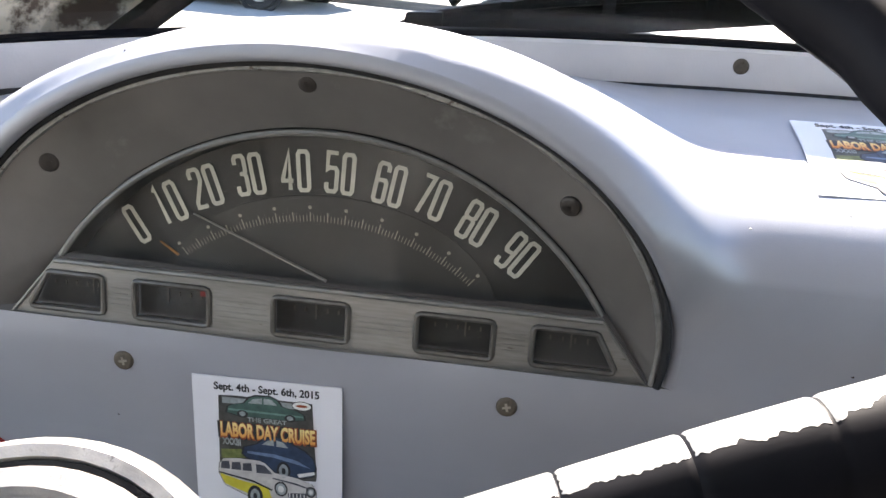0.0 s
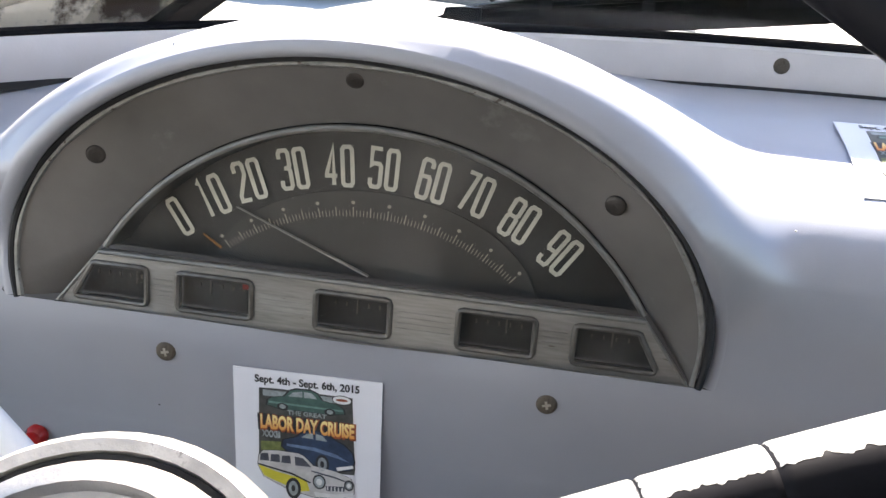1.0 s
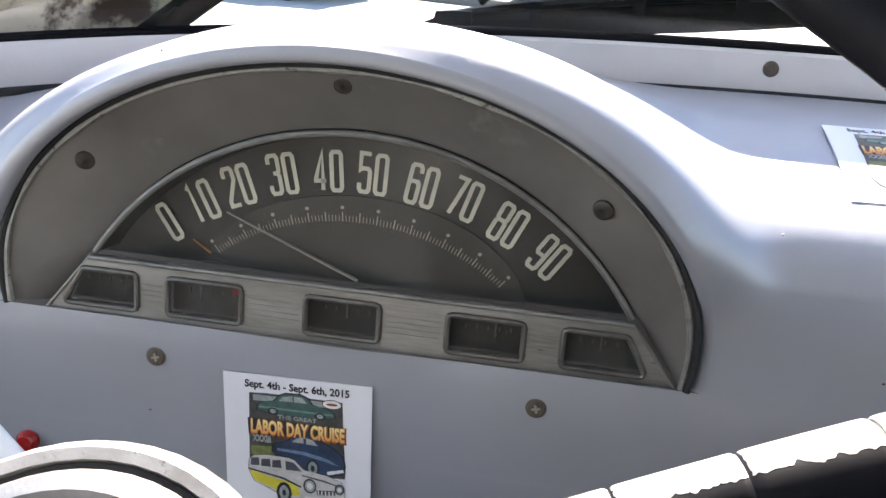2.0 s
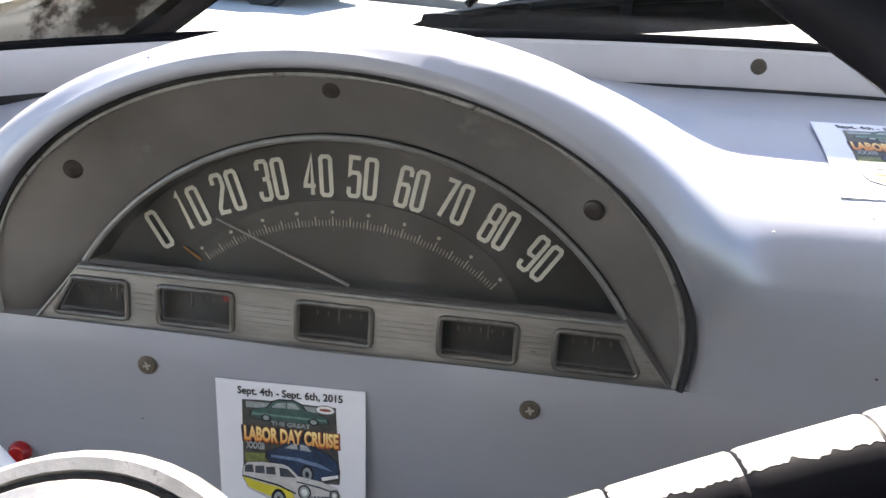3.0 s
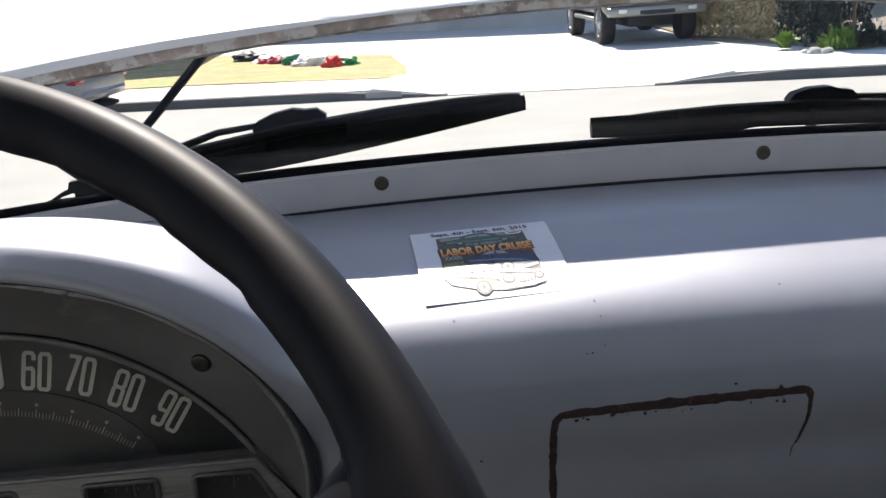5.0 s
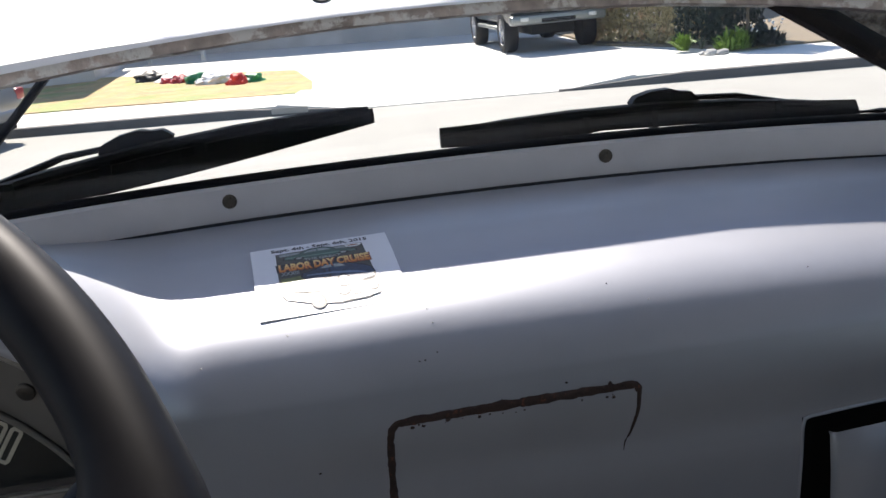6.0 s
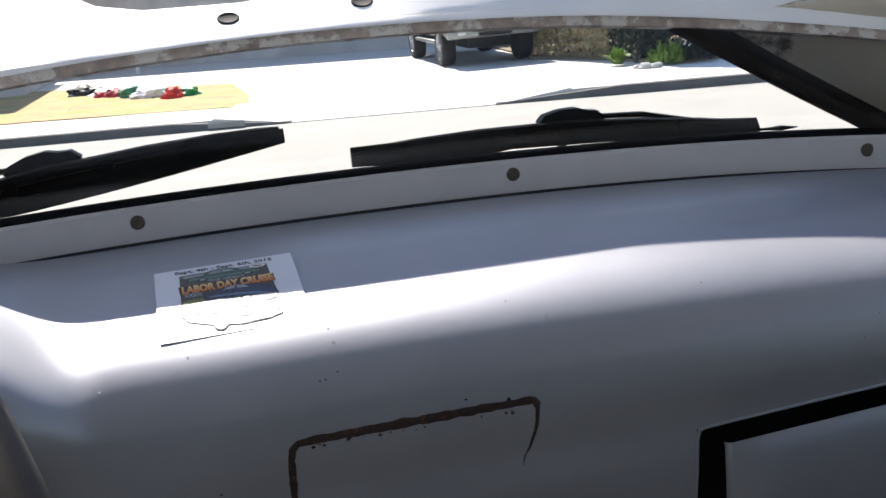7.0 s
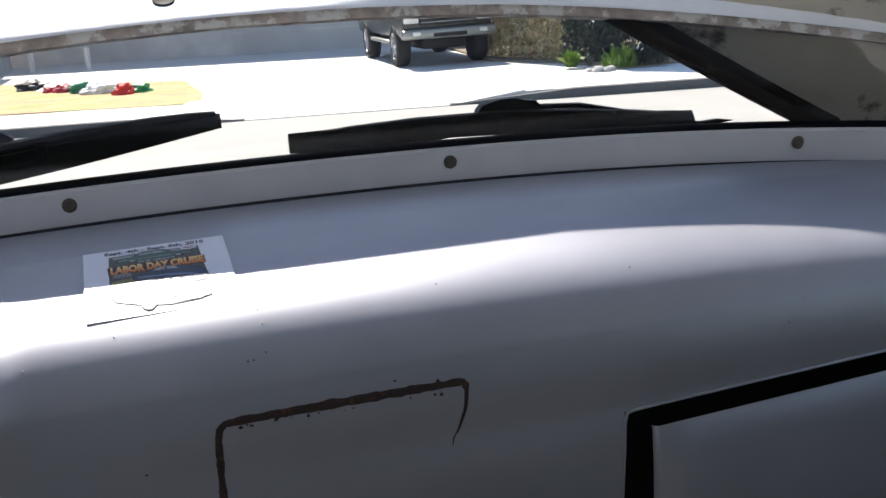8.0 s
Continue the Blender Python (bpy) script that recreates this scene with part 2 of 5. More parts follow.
def dash_radius(xs, phis, even=False):
    py = np.array(PROFILE)
    u = np.linspace(0, len(py) - 1, 12 * len(py))
    py = np.stack([np.interp(u, np.arange(len(py)), py[:, k]) for k in (0, 1)], 1)
    ang = np.arctan2(py[:, 1] - AXIS_Z, AXIS_Y - py[:, 0])
    rad = np.hypot(py[:, 1] - AXIS_Z, AXIS_Y - py[:, 0])
    base = np.interp(phis, ang, rad)
    for _ in range(8):
        base[1:-1] = 0.25 * base[:-2] + 0.5 * base[1:-1] + 0.25 * base[2:]
    X, P = np.meshgrid(xs, phis, indexing="ij")
    R1 = np.broadcast_to(base, X.shape)
    zb = AXIS_Z + R1 * np.sin(P)
    # beside the cluster the face under the roll is set back a little
    R1 = R1 - 0.005 * blend(0.11, 0.19, X) * blend(1.22, 1.26, zb) * (1 - blend(1.336, 1.366, zb))
    rr = np.linspace(0.02, 0.26, 121)
    best = np.zeros_like(X)
    prev = None
    for r in rr:
        y, z = AXIS_Y - r * np.cos(P), AXIS_Z + r * np.sin(P)
        back = 1 - 0.42 * blend(0.45, 0.66, y)
        bz = np.where(z > 1.371, 0.1150 * back, 0.200)
        foot = 0.034 * (1 - blend(1.315, 1.415, z))
        e = np.sqrt(((X - CX) / np.where(X < CX, 0.191, 0.179)) ** 2 + ((z - 1.371) / bz) ** 2) - 1
        t = np.clip((0.424 + foot - y) / 0.016, 0, 1)
        f = e * 0.11 + 0.016 * (1 - np.sqrt(1 - np.minimum(t, 0.9999) ** 2)) + np.where(y < 0.408 + foot, (0.408 + foot - y) * 4, 0)
        if prev is not None:
            cross = (prev[1] <= 0) & (f > 0)
            best = np.where(cross, prev[0] + (r - prev[0]) * (-prev[1]) / (f - prev[1] + 1e-9), best)
        prev = (r, f)
    best = np.where(prev[1] <= 0, 0.26, best)
    k = 0.006 + 0.026 * blend(1.342, 1.396, AXIS_Z + R1 * np.sin(P))
    h = np.maximum(k - np.abs(R1 - best), 0) / k
    D = np.maximum(R1, best) + h * h * k * 0.25 - R1
    if even:
        # the hood's flanks run out softly into the shelf
        zz = AXIS_Z + (R1 + D) * np.sin(P)
        soft = blend(1.005, 1.07, np.hypot((X - CX) / (OPEN_A + 0.007), (zz - OPEN_Z) / (OPEN_B + 0.007)))
        for _ in range(22):
            S = D.copy()
            S[1:-1] = 0.25 * D[:-2] + 0.5 * D[1:-1] + 0.25 * D[2:]
            D = D + (S - D) * soft
    return R1 + D


OPEN_A, OPEN_B, OPEN_Z = 0.1620, 0.1120, 1.352


def in_opening(x, z):
    """Inside the half-round opening of the gauge cluster, with the width of its rolled edge."""
    d = abs(x - CX)
    return z > 1.3335 and (d / (OPEN_A + 0.007)) ** 2 + ((z - OPEN_Z) / (OPEN_B + 0.007)) ** 2 < 1



def front_depth(xs, zs):
    """Depth of the dashboard's front face at each x and height."""
    ph = np.radians(np.arange(-10, 75, 0.5))
    R = dash_radius(np.array(xs), ph)
    out = []
    for i, z in enumerate(zs):
        zz = AXIS_Z + R[i] * np.sin(ph)
        yy = AXIS_Y - R[i] * np.cos(ph)
        top = int(np.argmax(zz))
        out.append(float(np.interp(z, zz[: top + 1], yy[: top + 1])))
    return out


def glove_top(x):
    return 1.3370 + 0.062 * (x - 0.42)


def build_dashboard():
    dash = thing("dashboard", (XC, 0.5, 1.1), "silver painted steel dashboard with worn rusty seams", "dashboard")
    xs = np.unique(np.round(np.concatenate([np.arange(-0.50, -0.30, 0.012), np.arange(-0.30, 0.20, 0.0035), np.arange(0.20, 0.325, 0.006),
                                            np.arange(0.325, 0.41, 0.01), [0.4075], np.arange(0.424, 1.01, 0.012)]), 4))
    zs = np.concatenate([np.arange(-62, -12, 1.6), np.arange(-12, 12, 1.0), np.arange(12, 32.5, 0.5), np.arange(32.5, 125, 0.9)])
    phis = np.radians(zs)
    R = dash_radius(xs, phis, True)
    bm = bmesh.new()
    vs = []
    for i, x in enumerate(xs):
        drop = seam(x)[1] - 1.436
        row = []
        for j, p in enumerate(phis):
            r = R[i, j]
            z = AXIS_Z + r * math.sin(p)
            row.append(bm.verts.new((x, AXIS_Y - r * math.cos(p), z + drop * blend(1.38, 1.43, z))))
        vs.append(row)
    for i in range(len(xs) - 1):
        for j in range(len(phis) - 1):
            q = (vs[i][j], vs[i + 1][j], vs[i + 1][j + 1], vs[i][j + 1])
            c = sum((v.co for v in q), Vector()) / 4
            if c.y < 0.45 and in_opening(c.x, c.z):
                continue
            if c.y < 0.50 and c.x > 0.4075 and c.z < glove_top(c.x):
                continue
            bm.faces.new(q)
    loose = [v for v in bm.verts if not v.link_faces]
    bmesh.ops.delete(bm, geom=loose, context="VERTS")
    ring = []
    for v in bm.verts:
        if v.is_boundary and 0.405 < v.co.x < 0.99 and abs(v.co.z - glove_top(v.co.x)) < (0.03 if v.co.x > 0.412 else 0.003):
            v.co.z = glove_top(v.co.x)
        elif v.is_boundary and v.co.y < 0.46 and 1.325 < v.co.z < 1.3385 and abs(v.co.x - CX) < 0.172:
            v.co.z = 1.3335
        elif v.is_boundary and v.co.y < 0.46 and v.co.z >= 1.3385 and abs(v.co.x - CX) < 0.18:
            a = math.atan2((v.co.z - OPEN_Z) / (OPEN_B + 0.007), (v.co.x - CX) / (OPEN_A + 0.007))
            ring.append((v, CX + (OPEN_A + 0.007) * math.cos(a), OPEN_Z + (OPEN_B + 0.007) * math.sin(a)))
    for (v, x, z), y in zip(ring, front_depth([q[1] for q in ring], [q[2] for q in ring])):
        v.co = (x, y, z)
    part("panel", bm, SILVER, dash)
    # rolled lip round the cluster
    a0 = math.radians(-9)
    angles = [a0 + (math.pi - 2 * a0) * k / 96 for k in range(97)]
    rows = []
    for off, dy in ((0.0, 0.0090), (0.0003, 0.0045), (0.0010, 0.0020), (0.0022, 0.0007), (0.0038, 0.0001), (0.0055, -0.0001), (0.0071, 0.0), (0.0078, 0.0003)):
        px = [CX + (OPEN_A + off) * math.cos(a) for a in angles]
        pz = [OPEN_Z + (OPEN_B + off) * math.sin(a) for a in angles]
        py = front_depth(px, pz)
        rows.append([(x, y + dy, z) for x, y, z in zip(px, py, pz)])
    bm = bmesh.new()
    grid(bm, rows)
    part("hood_lip", bm, SILVER, dash)
    bm = bmesh.new()
    inner = [(CX + (OPEN_A - 0.0004) * math.cos(a), 0.4195, OPEN_Z + (OPEN_B - 0.0004) * math.sin(a)) for a in angles]
    tube(bm, inner, [0.0018 + 0.0008 * max(0, math.sin(angles[k])) ** 2 + 0.0005 * noise.noise((k * 0.15, 4, 0)) for k in range(len(inner))], 8, up=(0, 1, 0))
    part("black_seal", bm, BLACK_GAP, dash, "blackened seal inside the cluster lip")
    # rusty seam round the ashtray drawer
    def seam_line(pts, rad, seed, name):
        fine = []
        for a, b in zip(pts[:-1], pts[1:]):
            n = max(2, int(math.dist(a, b) / 0.0016))
            fine += [(a[0] + (b[0] - a[0]) * k / n, a[1] + (b[1] - a[1]) * k / n) for k in range(n)]
        fine.append(pts[-1])
        fx = [x + 0.0004 * noise.noise((k * 0.31, seed, 0)) for k, (x, z) in enumerate(fine)]
        fz = [z + 0.0004 * noise.noise((k * 0.27, seed, 5)) for k, (x, z) in enumerate(fine)]
        fy = front_depth(fx, fz)
        rr = [rad(k / len(fine)) * (1 + 0.30 * noise.noise((k * 0.22, seed, 9)) + 0.22 * noise.noise((k * 0.9, seed, 3))) for k in range(len(fine))]
        bm = bmesh.new()
        tube(bm, [(x, y + 0.0002, z) for x, y, z in zip(fx, fy, fz)], rr, 8, flat=0.28, up=(0, 1, 0))
        part(name, bm, RUST, dash, "dark rusty seam of the ashtray drawer")
    seam_line([(0.188, 1.29), (0.1886, 1.3282), (0.1895, 1.3599), (0.1907, 1.3655), (0.1938, 1.3683), (0.201, 1.3689), (0.2525, 1.3697), (0.3101, 1.3703), (0.3163, 1.3699), (0.3181, 1.3676)], lambda t: 0.0021 if t < 0.36 else 0.0022 + 0.0005 * math.sin((t - 0.36) * 4.9), 1, "ashtray_seam")
    seam_line([(0.3181, 1.3681), (0.3175, 1.3619), (0.3165, 1.3537), (0.3132, 1.345), (0.3102, 1.3391), (0.309, 1.334)], lambda t: 0.0016 - 0.0009 * t, 2, "ashtray_seam")
    # glove box
    bm = bmesh.new()
    side = [(0.4075, 1.29), (0.4075, 1.312), (0.4076, 1.330), (0.4092, glove_top(0.409) - 0.0012), (0.4125, glove_top(0.4125) - 0.0002)] + [(x, glove_top(x)) for x in (0.43, 0.44, 0.50, 0.60, 0.75, 0.99)]
    edge = [(0.4075, 0.4655, 1.10), (0.4075, 0.438, 1.25)] + [(x, y, z) for (x, z), y in zip(side, front_depth([q[0] for q in side], [q[1] for q in side]))]
    tube(bm, edge, 0.0010, 8, up=(0, 1, 0))
    part("glove_box_rim", bm, SILVER, dash)
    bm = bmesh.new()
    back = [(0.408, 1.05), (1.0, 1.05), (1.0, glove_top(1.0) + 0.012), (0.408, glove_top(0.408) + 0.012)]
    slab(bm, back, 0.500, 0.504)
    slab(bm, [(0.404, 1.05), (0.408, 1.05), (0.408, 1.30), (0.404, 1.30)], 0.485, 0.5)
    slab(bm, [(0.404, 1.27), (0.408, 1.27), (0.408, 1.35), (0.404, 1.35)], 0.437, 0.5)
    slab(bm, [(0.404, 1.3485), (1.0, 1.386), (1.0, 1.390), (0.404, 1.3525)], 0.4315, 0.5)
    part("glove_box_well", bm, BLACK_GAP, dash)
    bm = bmesh.new()
    rows = []
    for k in range(15):
        t = k / 14
        rowp = []
        for x in (0.4275, 0.4285, 0.431, 0.45, 0.5, 0.6, 0.75, 0.9, 1.0):
            zt = glove_top(x) - 0.0160
            e = 0.004 if x < 0.428 else 0.0015 if x < 0.430 else 0.0
            if k == 0:
                rowp.append((x, 0.4350, zt - 0.0015))
            elif k == 1:
                rowp.append((x, 0.4322 + e, zt))
            elif k == 2:
                rowp.append((x, 0.4306 + e, zt - 0.002))
            else:
                s = (k - 2) / 12
                z = zt - 0.005 - 0.22 * s
                rowp.append((x, 0.4296 + e + 0.03 * s * s, z))
        rows.append(rowp)
    grid(bm, rows)
    part("glove_box_door", bm, SILVER, dash, "silver glove box door standing slightly ajar")
    # chips, pale nicks and rust crumbs in the paint: place, facing, size, kind
    rng = random.Random(4)
    pale = paint("bare_primer", (0.62, 0.60, 0.56), 0.6)
    marks = [((0.2177, 0.4531, 1.416), (-0.0, -0.44, 0.9), 0.0009, pale), ((0.219, 0.4448, 1.4111), (-0.0, -0.6, 0.8), 0.0007, pale), ((0.2182, 0.4334, 1.3992), (-0.0, -0.82, 0.57), 0.0006, RUST), ((0.2088, 0.4316, 1.3963), (-0.0, -0.87, 0.49), 0.0007, RUST),
             ((0.3129, 0.4536, 1.4161), (0.01, -0.44, 0.9), 0.0006, RUST), ((0.2806, 0.4246, 1.3766), (0.0, -0.99, 0.16), 0.001, RUST), ((0.5076, 0.4242, 1.3737), (0.0, -0.99, 0.12), 0.0007, RUST), ((0.5181, 0.4268, 1.3858), (0.0, -0.92, 0.38), 0.0005, RUST),
             ((0.1536, 0.4243, 1.3484), (0.05, -0.99, -0.09), 0.001, RUST), ((0.3313, 0.4418, 1.4085), (0.0, -0.63, 0.77), 0.0006, pale), ((0.1463, 0.4489, 1.4133), (-0.01, -0.51, 0.86), 0.0007, pale), ((0.1034, 0.4384, 1.4059), (0.1, -0.67, 0.74), 0.0008, pale),
             ((-0.1368, 0.4244, 1.473), (-0.2, -0.01, 0.98), 0.0013, RUST), ((-0.1684, 0.4162, 1.4621), (-0.29, -0.53, 0.79), 0.0006, RUST), ((-0.1811, 0.4275, 1.2832), (0.0, -0.99, -0.16), 0.0006, RUST), ((0.2117, 0.4317, 1.3965), (-0.0, -0.87, 0.49), 0.0007, RUST),
             ((0.4224, 0.4479, 1.4119), (0.01, -0.5, 0.87), 0.0005, RUST)]
    for k in range(22):
        x = 0.199 + 0.116 * rng.random()
        z = 1.3693 + (-0.0030 if rng.random() < 0.8 else 0.0026) * (0.8 + 0.5 * rng.random())
        marks.append(((x, front_depth([x], [z])[0], z), (0, -1, 0), 0.0005 + 0.0012 * rng.random() ** 2, RUST))
    for k in range(8):
        z = 1.295 + 0.065 * rng.random()
        x = 0.1887 + (0.003 if rng.random() < 0.7 else -0.003)
        marks.append(((x, front_depth([x], [z])[0], z), (0, -1, 0), 0.0004 + 0.0007 * rng.random() ** 2, RUST))
    for p, n, s, mat in marks:
        bm = bmesh.new()
        m = Matrix.Translation(p) @ Vector(n).to_track_quat("Z", "Y").to_matrix().to_4x4()
        rim = [m @ Vector((s * (0.6 + 0.7 * rng.random()) * math.cos(a) * 1.3, s * (0.6 + 0.7 * rng.random()) * math.sin(a), -0.0003)) for a in np.arange(0, 6.2, 0.7)]
        vs = [bm.verts.new(q) for q in rim]
        top = bm.verts.new(m @ Vector((0, 0, 0.0005)))
        for a in range(len(vs)):
            bm.faces.new((vs[a], vs[(a + 1) % len(vs)], top))
        part("paint_chip", bm, mat, dash, flip=False, smooth=False)
    return dash


# ---- screws ----
def screw_mesh(name, r, head, slot, cross=0.42):
    bm = bmesh.new()
    lathe(bm, [(r * 1.02, -0.002), (r * 1.02, 0.0002), (r * 0.94, 0.0007), (r * 0.72, 0.0011), (r * 0.4, 0.0013), (0.0004, 0.00135)], 20)
    for turn in (0, 90):
        box(bm, -r * cross, r * cross, -r * 0.12, r * 0.12, 0.0010, 0.00145, Matrix.Rotation(radians(turn + 8), 4, "Z"), 1)
    bmesh.ops.recalc_face_normals(bm, faces=bm.faces)
    me = bpy.data.meshes.new(name)
    bm.to_mesh(me)
    bm.free()
    me.materials.append(head), me.materials.append(slot)
    return me


FACE = Matrix.Rotation(radians(90), 4, "X")        # local z towards the driver


# ---- gauge cluster ----
STROKES = {
    "0": [[(.18, 0), (.82, 0), (1, .07), (1, .93), (.82, 1), (.18, 1), (0, .93), (0, .07), (.18, 0)]],
    "1": [[(.5, 0), (.5, 1), (.28, .9)]],
    "2": [[(0, .76), (0, .93), (.18, 1), (.82, 1), (1, .93), (1, .68), (0, .14), (0, 0), (1, 0)]],
    "3": [[(0, .78), (0, .93), (.18, 1), (.82, 1), (1, .93), (1, .60), (.82, .53), (.4, .53)], [(.82, .53), (1, .46), (1, .07), (.82, 0), (.18, 0), (0, .07), (0, .22)]],
    "4": [[(.72, 0), (.72, 1), (0, .30), (0, .24), (1.05, .24)]],
    "5": [[(1, 1), (0, 1), (0, .56), (.18, .61), (.82, .61), (1, .54), (1, .07), (.82, 0), (.18, 0), (0, .07), (0, .22)]],
    "6": [[(1, .80), (1, .93), (.82, 1), (.18, 1), (0, .93), (0, .07), (.18, 0), (.82, 0), (1, .07), (1, .50), (.82, .57), (0, .55)]],
    "7": [[(0, 1), (1, 1), (.35, 0)]],
    "8": [[(.18, .53), (0, .60), (0, .93), (.18, 1), (.82, 1), (1, .93), (1, .60), (.82, .53), (.18, .53), (0, .46), (0, .07), (.18, 0), (.82, 0), (1, .07), (1, .46), (.82, .53)]],
    "9": [[(0, .20), (0, .07), (.18, 0), (.82, 0), (1, .07), (1, .93), (.82, 1), (.18, 1), (0, .93), (0, .50), (.18, .43), (1, .45)]],
}
FIG_W, FIG_H, FIG_S, FIG_GAP = 0.0046, 0.0182, 0.0020, 0.0076


def figure_mesh(word):
    """Tall condensed figures drawn in strokes of even width, centred on the origin."""
    bm = bmesh.new()
    x0 = -FIG_GAP * (len(word) - 1) / 2 - FIG_W / 2
    for k, ch in enumerate(word):
        for line in STROKES[ch]:
            pts = [Vector((x0 + k * FIG_GAP + x * FIG_W, (y - 0.5) * FIG_H, 0)) for x, y in line]
            rows = []
            for i, p in enumerate(pts):
                d0 = (p - pts[i - 1]).normalized() if i else (pts[1] - p).normalized()
                d1 = (pts[i + 1] - p).normalized() if i < len(pts) - 1 else d0
                if line[0] == line[-1] and i in (0, len(pts) - 1):
                    d0, d1 = (pts[-1] - pts[-2]).normalized(), (pts[1] - pts[0]).normalized()
                t = (d0 + d1).normalized()
                nrm = Vector((-t.y, t.x, 0)) * (FIG_S / 2) / max(t.dot(d1), 0.5)
                rows.append([p - nrm, p + nrm])
            grid(bm, rows)
    bmesh.ops.recalc_face_normals(bm, faces=bm.faces)
    me = bpy.data.meshes.new("figure")
    bm.to_mesh(me)
    bm.free()
    me.materials.append(DIGIT)
    return me


BAR_TOP, BAR_LOW = 1.3605, 1.3318


def inner_arc(n, grow=0.0):
    """The arc over the speedometer's window, from right to left."""
    R, cz = 0.1480 + grow, 1.2815
    a0 = math.asin((BAR_TOP - cz) / R)
    return [(CX + 0.0060 + R * math.cos(a0 + (math.pi - 2 * a0) * k / n), cz + R * math.sin(a0 + (math.pi - 2 * a0) * k / n)) for k in range(n + 1)]


def build_cluster():
    cl = thing("gauge_cluster", (CX, 0.42, 1.335), "half-round speedometer cluster with grey bezel and five small gauges", "gauge")
    # sloping grey bezel between the lip and the window
    n = 72
    arc = inner_arc(n, 0.0035)
    rows = [[], [], [], []]
    a0 = math.radians(-8.5)
    for k in range(n + 1):
        a = a0 + (math.pi - 2 * a0) * k / n
        ox, oz = CX + (OPEN_A - (0.0034 if math.cos(a) > 0 else 0.0022)) * math.cos(a), 1.352 + (OPEN_B - 0.0018 - 0.0010 * max(0, math.sin(a)) ** 2) * math.sin(a)
        ix, iz = arc[k]
        if k in (0, n):
            ix, iz = CX + 0.0065 + (0.1495 if k == 0 else -0.1495), 1.3330
        for r, (t, y) in enumerate(((0, 0.4215), (0.02, 0.4200), (0.5, 0.4260), (1, 0.4335))):
            rows[r].append((ox + (ix - ox) * t, y, oz + (iz - oz) * t))
    bm = bmesh.new()
    grid(bm, rows)
    bz = part("bezel", bm, BEZEL, cl, "dull grey painted bezel, scuffed")
    bm = bmesh.new()
    edge = [(p[0] * 1.0, p[1] - 0.0008, p[2]) for p in rows[1]]
    tube(bm, edge, [0.0013 + 0.0012 * noise.noise((k * 0.23, 1, 2)) for k in range(len(edge))], 6, up=(0, 1, 0))
    part("bezel_edge", bm, WORN_EDGE, bz, "worn bare metal edge")
    BEZEL_SCREW = paint("dark_screw", (0.035, 0.03, 0.026), 0.45, 0.3, 0.3, 300)
    me = screw_mesh("bezel_screw", 0.0046, BEZEL_SCREW, BEZEL_SCREW, 0.30)
    for x, z in ((-0.2085, 1.4075), (-0.0905, 1.4540), (0.0252, 1.4118)):
        out = Vector((x - CX, 0, z - 1.335)).normalized()
        face = (Vector((0, -0.93, 0)) - 0.36 * out).to_track_quat("Z", "Y").to_matrix().to_4x4()
        hold("screw", me, bz, m=Matrix.Translation((x, 0.4238, z)) @ face @ Matrix.Rotation(x * 9, 4, "Z"))
    # chrome line round the window
    bm = bmesh.new()
    tube(bm, [(x, 0.4325, z) for x, z in inner_arc(60, 0.0015)], 0.0016, 8, up=(0, 1, 0))
    part("window_trim", bm, TRIM_LINE, cl, "dull bright trim line")
    # dial
    bm = bmesh.new()
    pts = inner_arc(60, 0.004)
    slab(bm, [(x, z) for x, z in pts] + [(CX - 0.127, BAR_TOP - 0.004), (CX + 0.139, BAR_TOP - 0.004)], 0.4475, 0.449)
    dial = part("dial", bm, DIAL, cl, "black speedometer dial", smooth=False)
    bm = bmesh.new()
    rows = [[(x, 0.4325, z) for x, z in inner_arc(60, 0.0005)], [(x, 0.4474, z) for x, z in inner_arc(60, -0.003)]]
    grid(bm, rows)
    part("window_reveal", bm, DIAL, cl)
    # lower field with its raised edge
    bm = bmesh.new()
    low = [(CX + 0.006 + 0.079 * math.cos(a), BAR_TOP - 0.012 + 0.050 * math.sin(a)) for a in np.linspace(0.15, math.pi - 0.15, 40)]
    slab(bm, low, 0.4468, 0.4474)
    part("dial_inner", bm, DIAL_IN, dial, "slightly lighter inner field", smooth=False)
    # figures
    for k, word in enumerate(("0", "10", "20", "30", "40", "50", "60", "70", "80", "90")):
        x, z, tilt = FIGURES[k]
        me = figure_mesh(word)
        hold("figure", me, dial, m=Matrix.Translation((x, 0.4466, z)) @ FACE @ Matrix.Rotation(radians(tilt), 4, "Z"))
    # scale
    bm = bmesh.new()
    for k in range(91):
        s = k / 90
        a = math.radians(128.2 - 76.4 * s)
        c, si = math.cos(a), math.sin(a)
        ex, ez = SCALE_C[0] + SCALE_R[0] * c, SCALE_C[1] + SCALE_R[1] * si
        ln = 0.0030 if k % 5 else 0.0046
        d = Vector((c, 0, si))
        side = Vector((-si, 0, c)) * (0.00016 if k % 5 else 0.00026)
        p = Vector((ex, 0.4460, ez))
        bm.faces.new([bm.verts.new(q) for q in (p - side, p + side, p + side + d * ln, p - side + d * ln)])
    part("scale_ticks", bm, TICK, dial, "fine cream scale marks", smooth=False, flip=False)
    bm = bmesh.new()
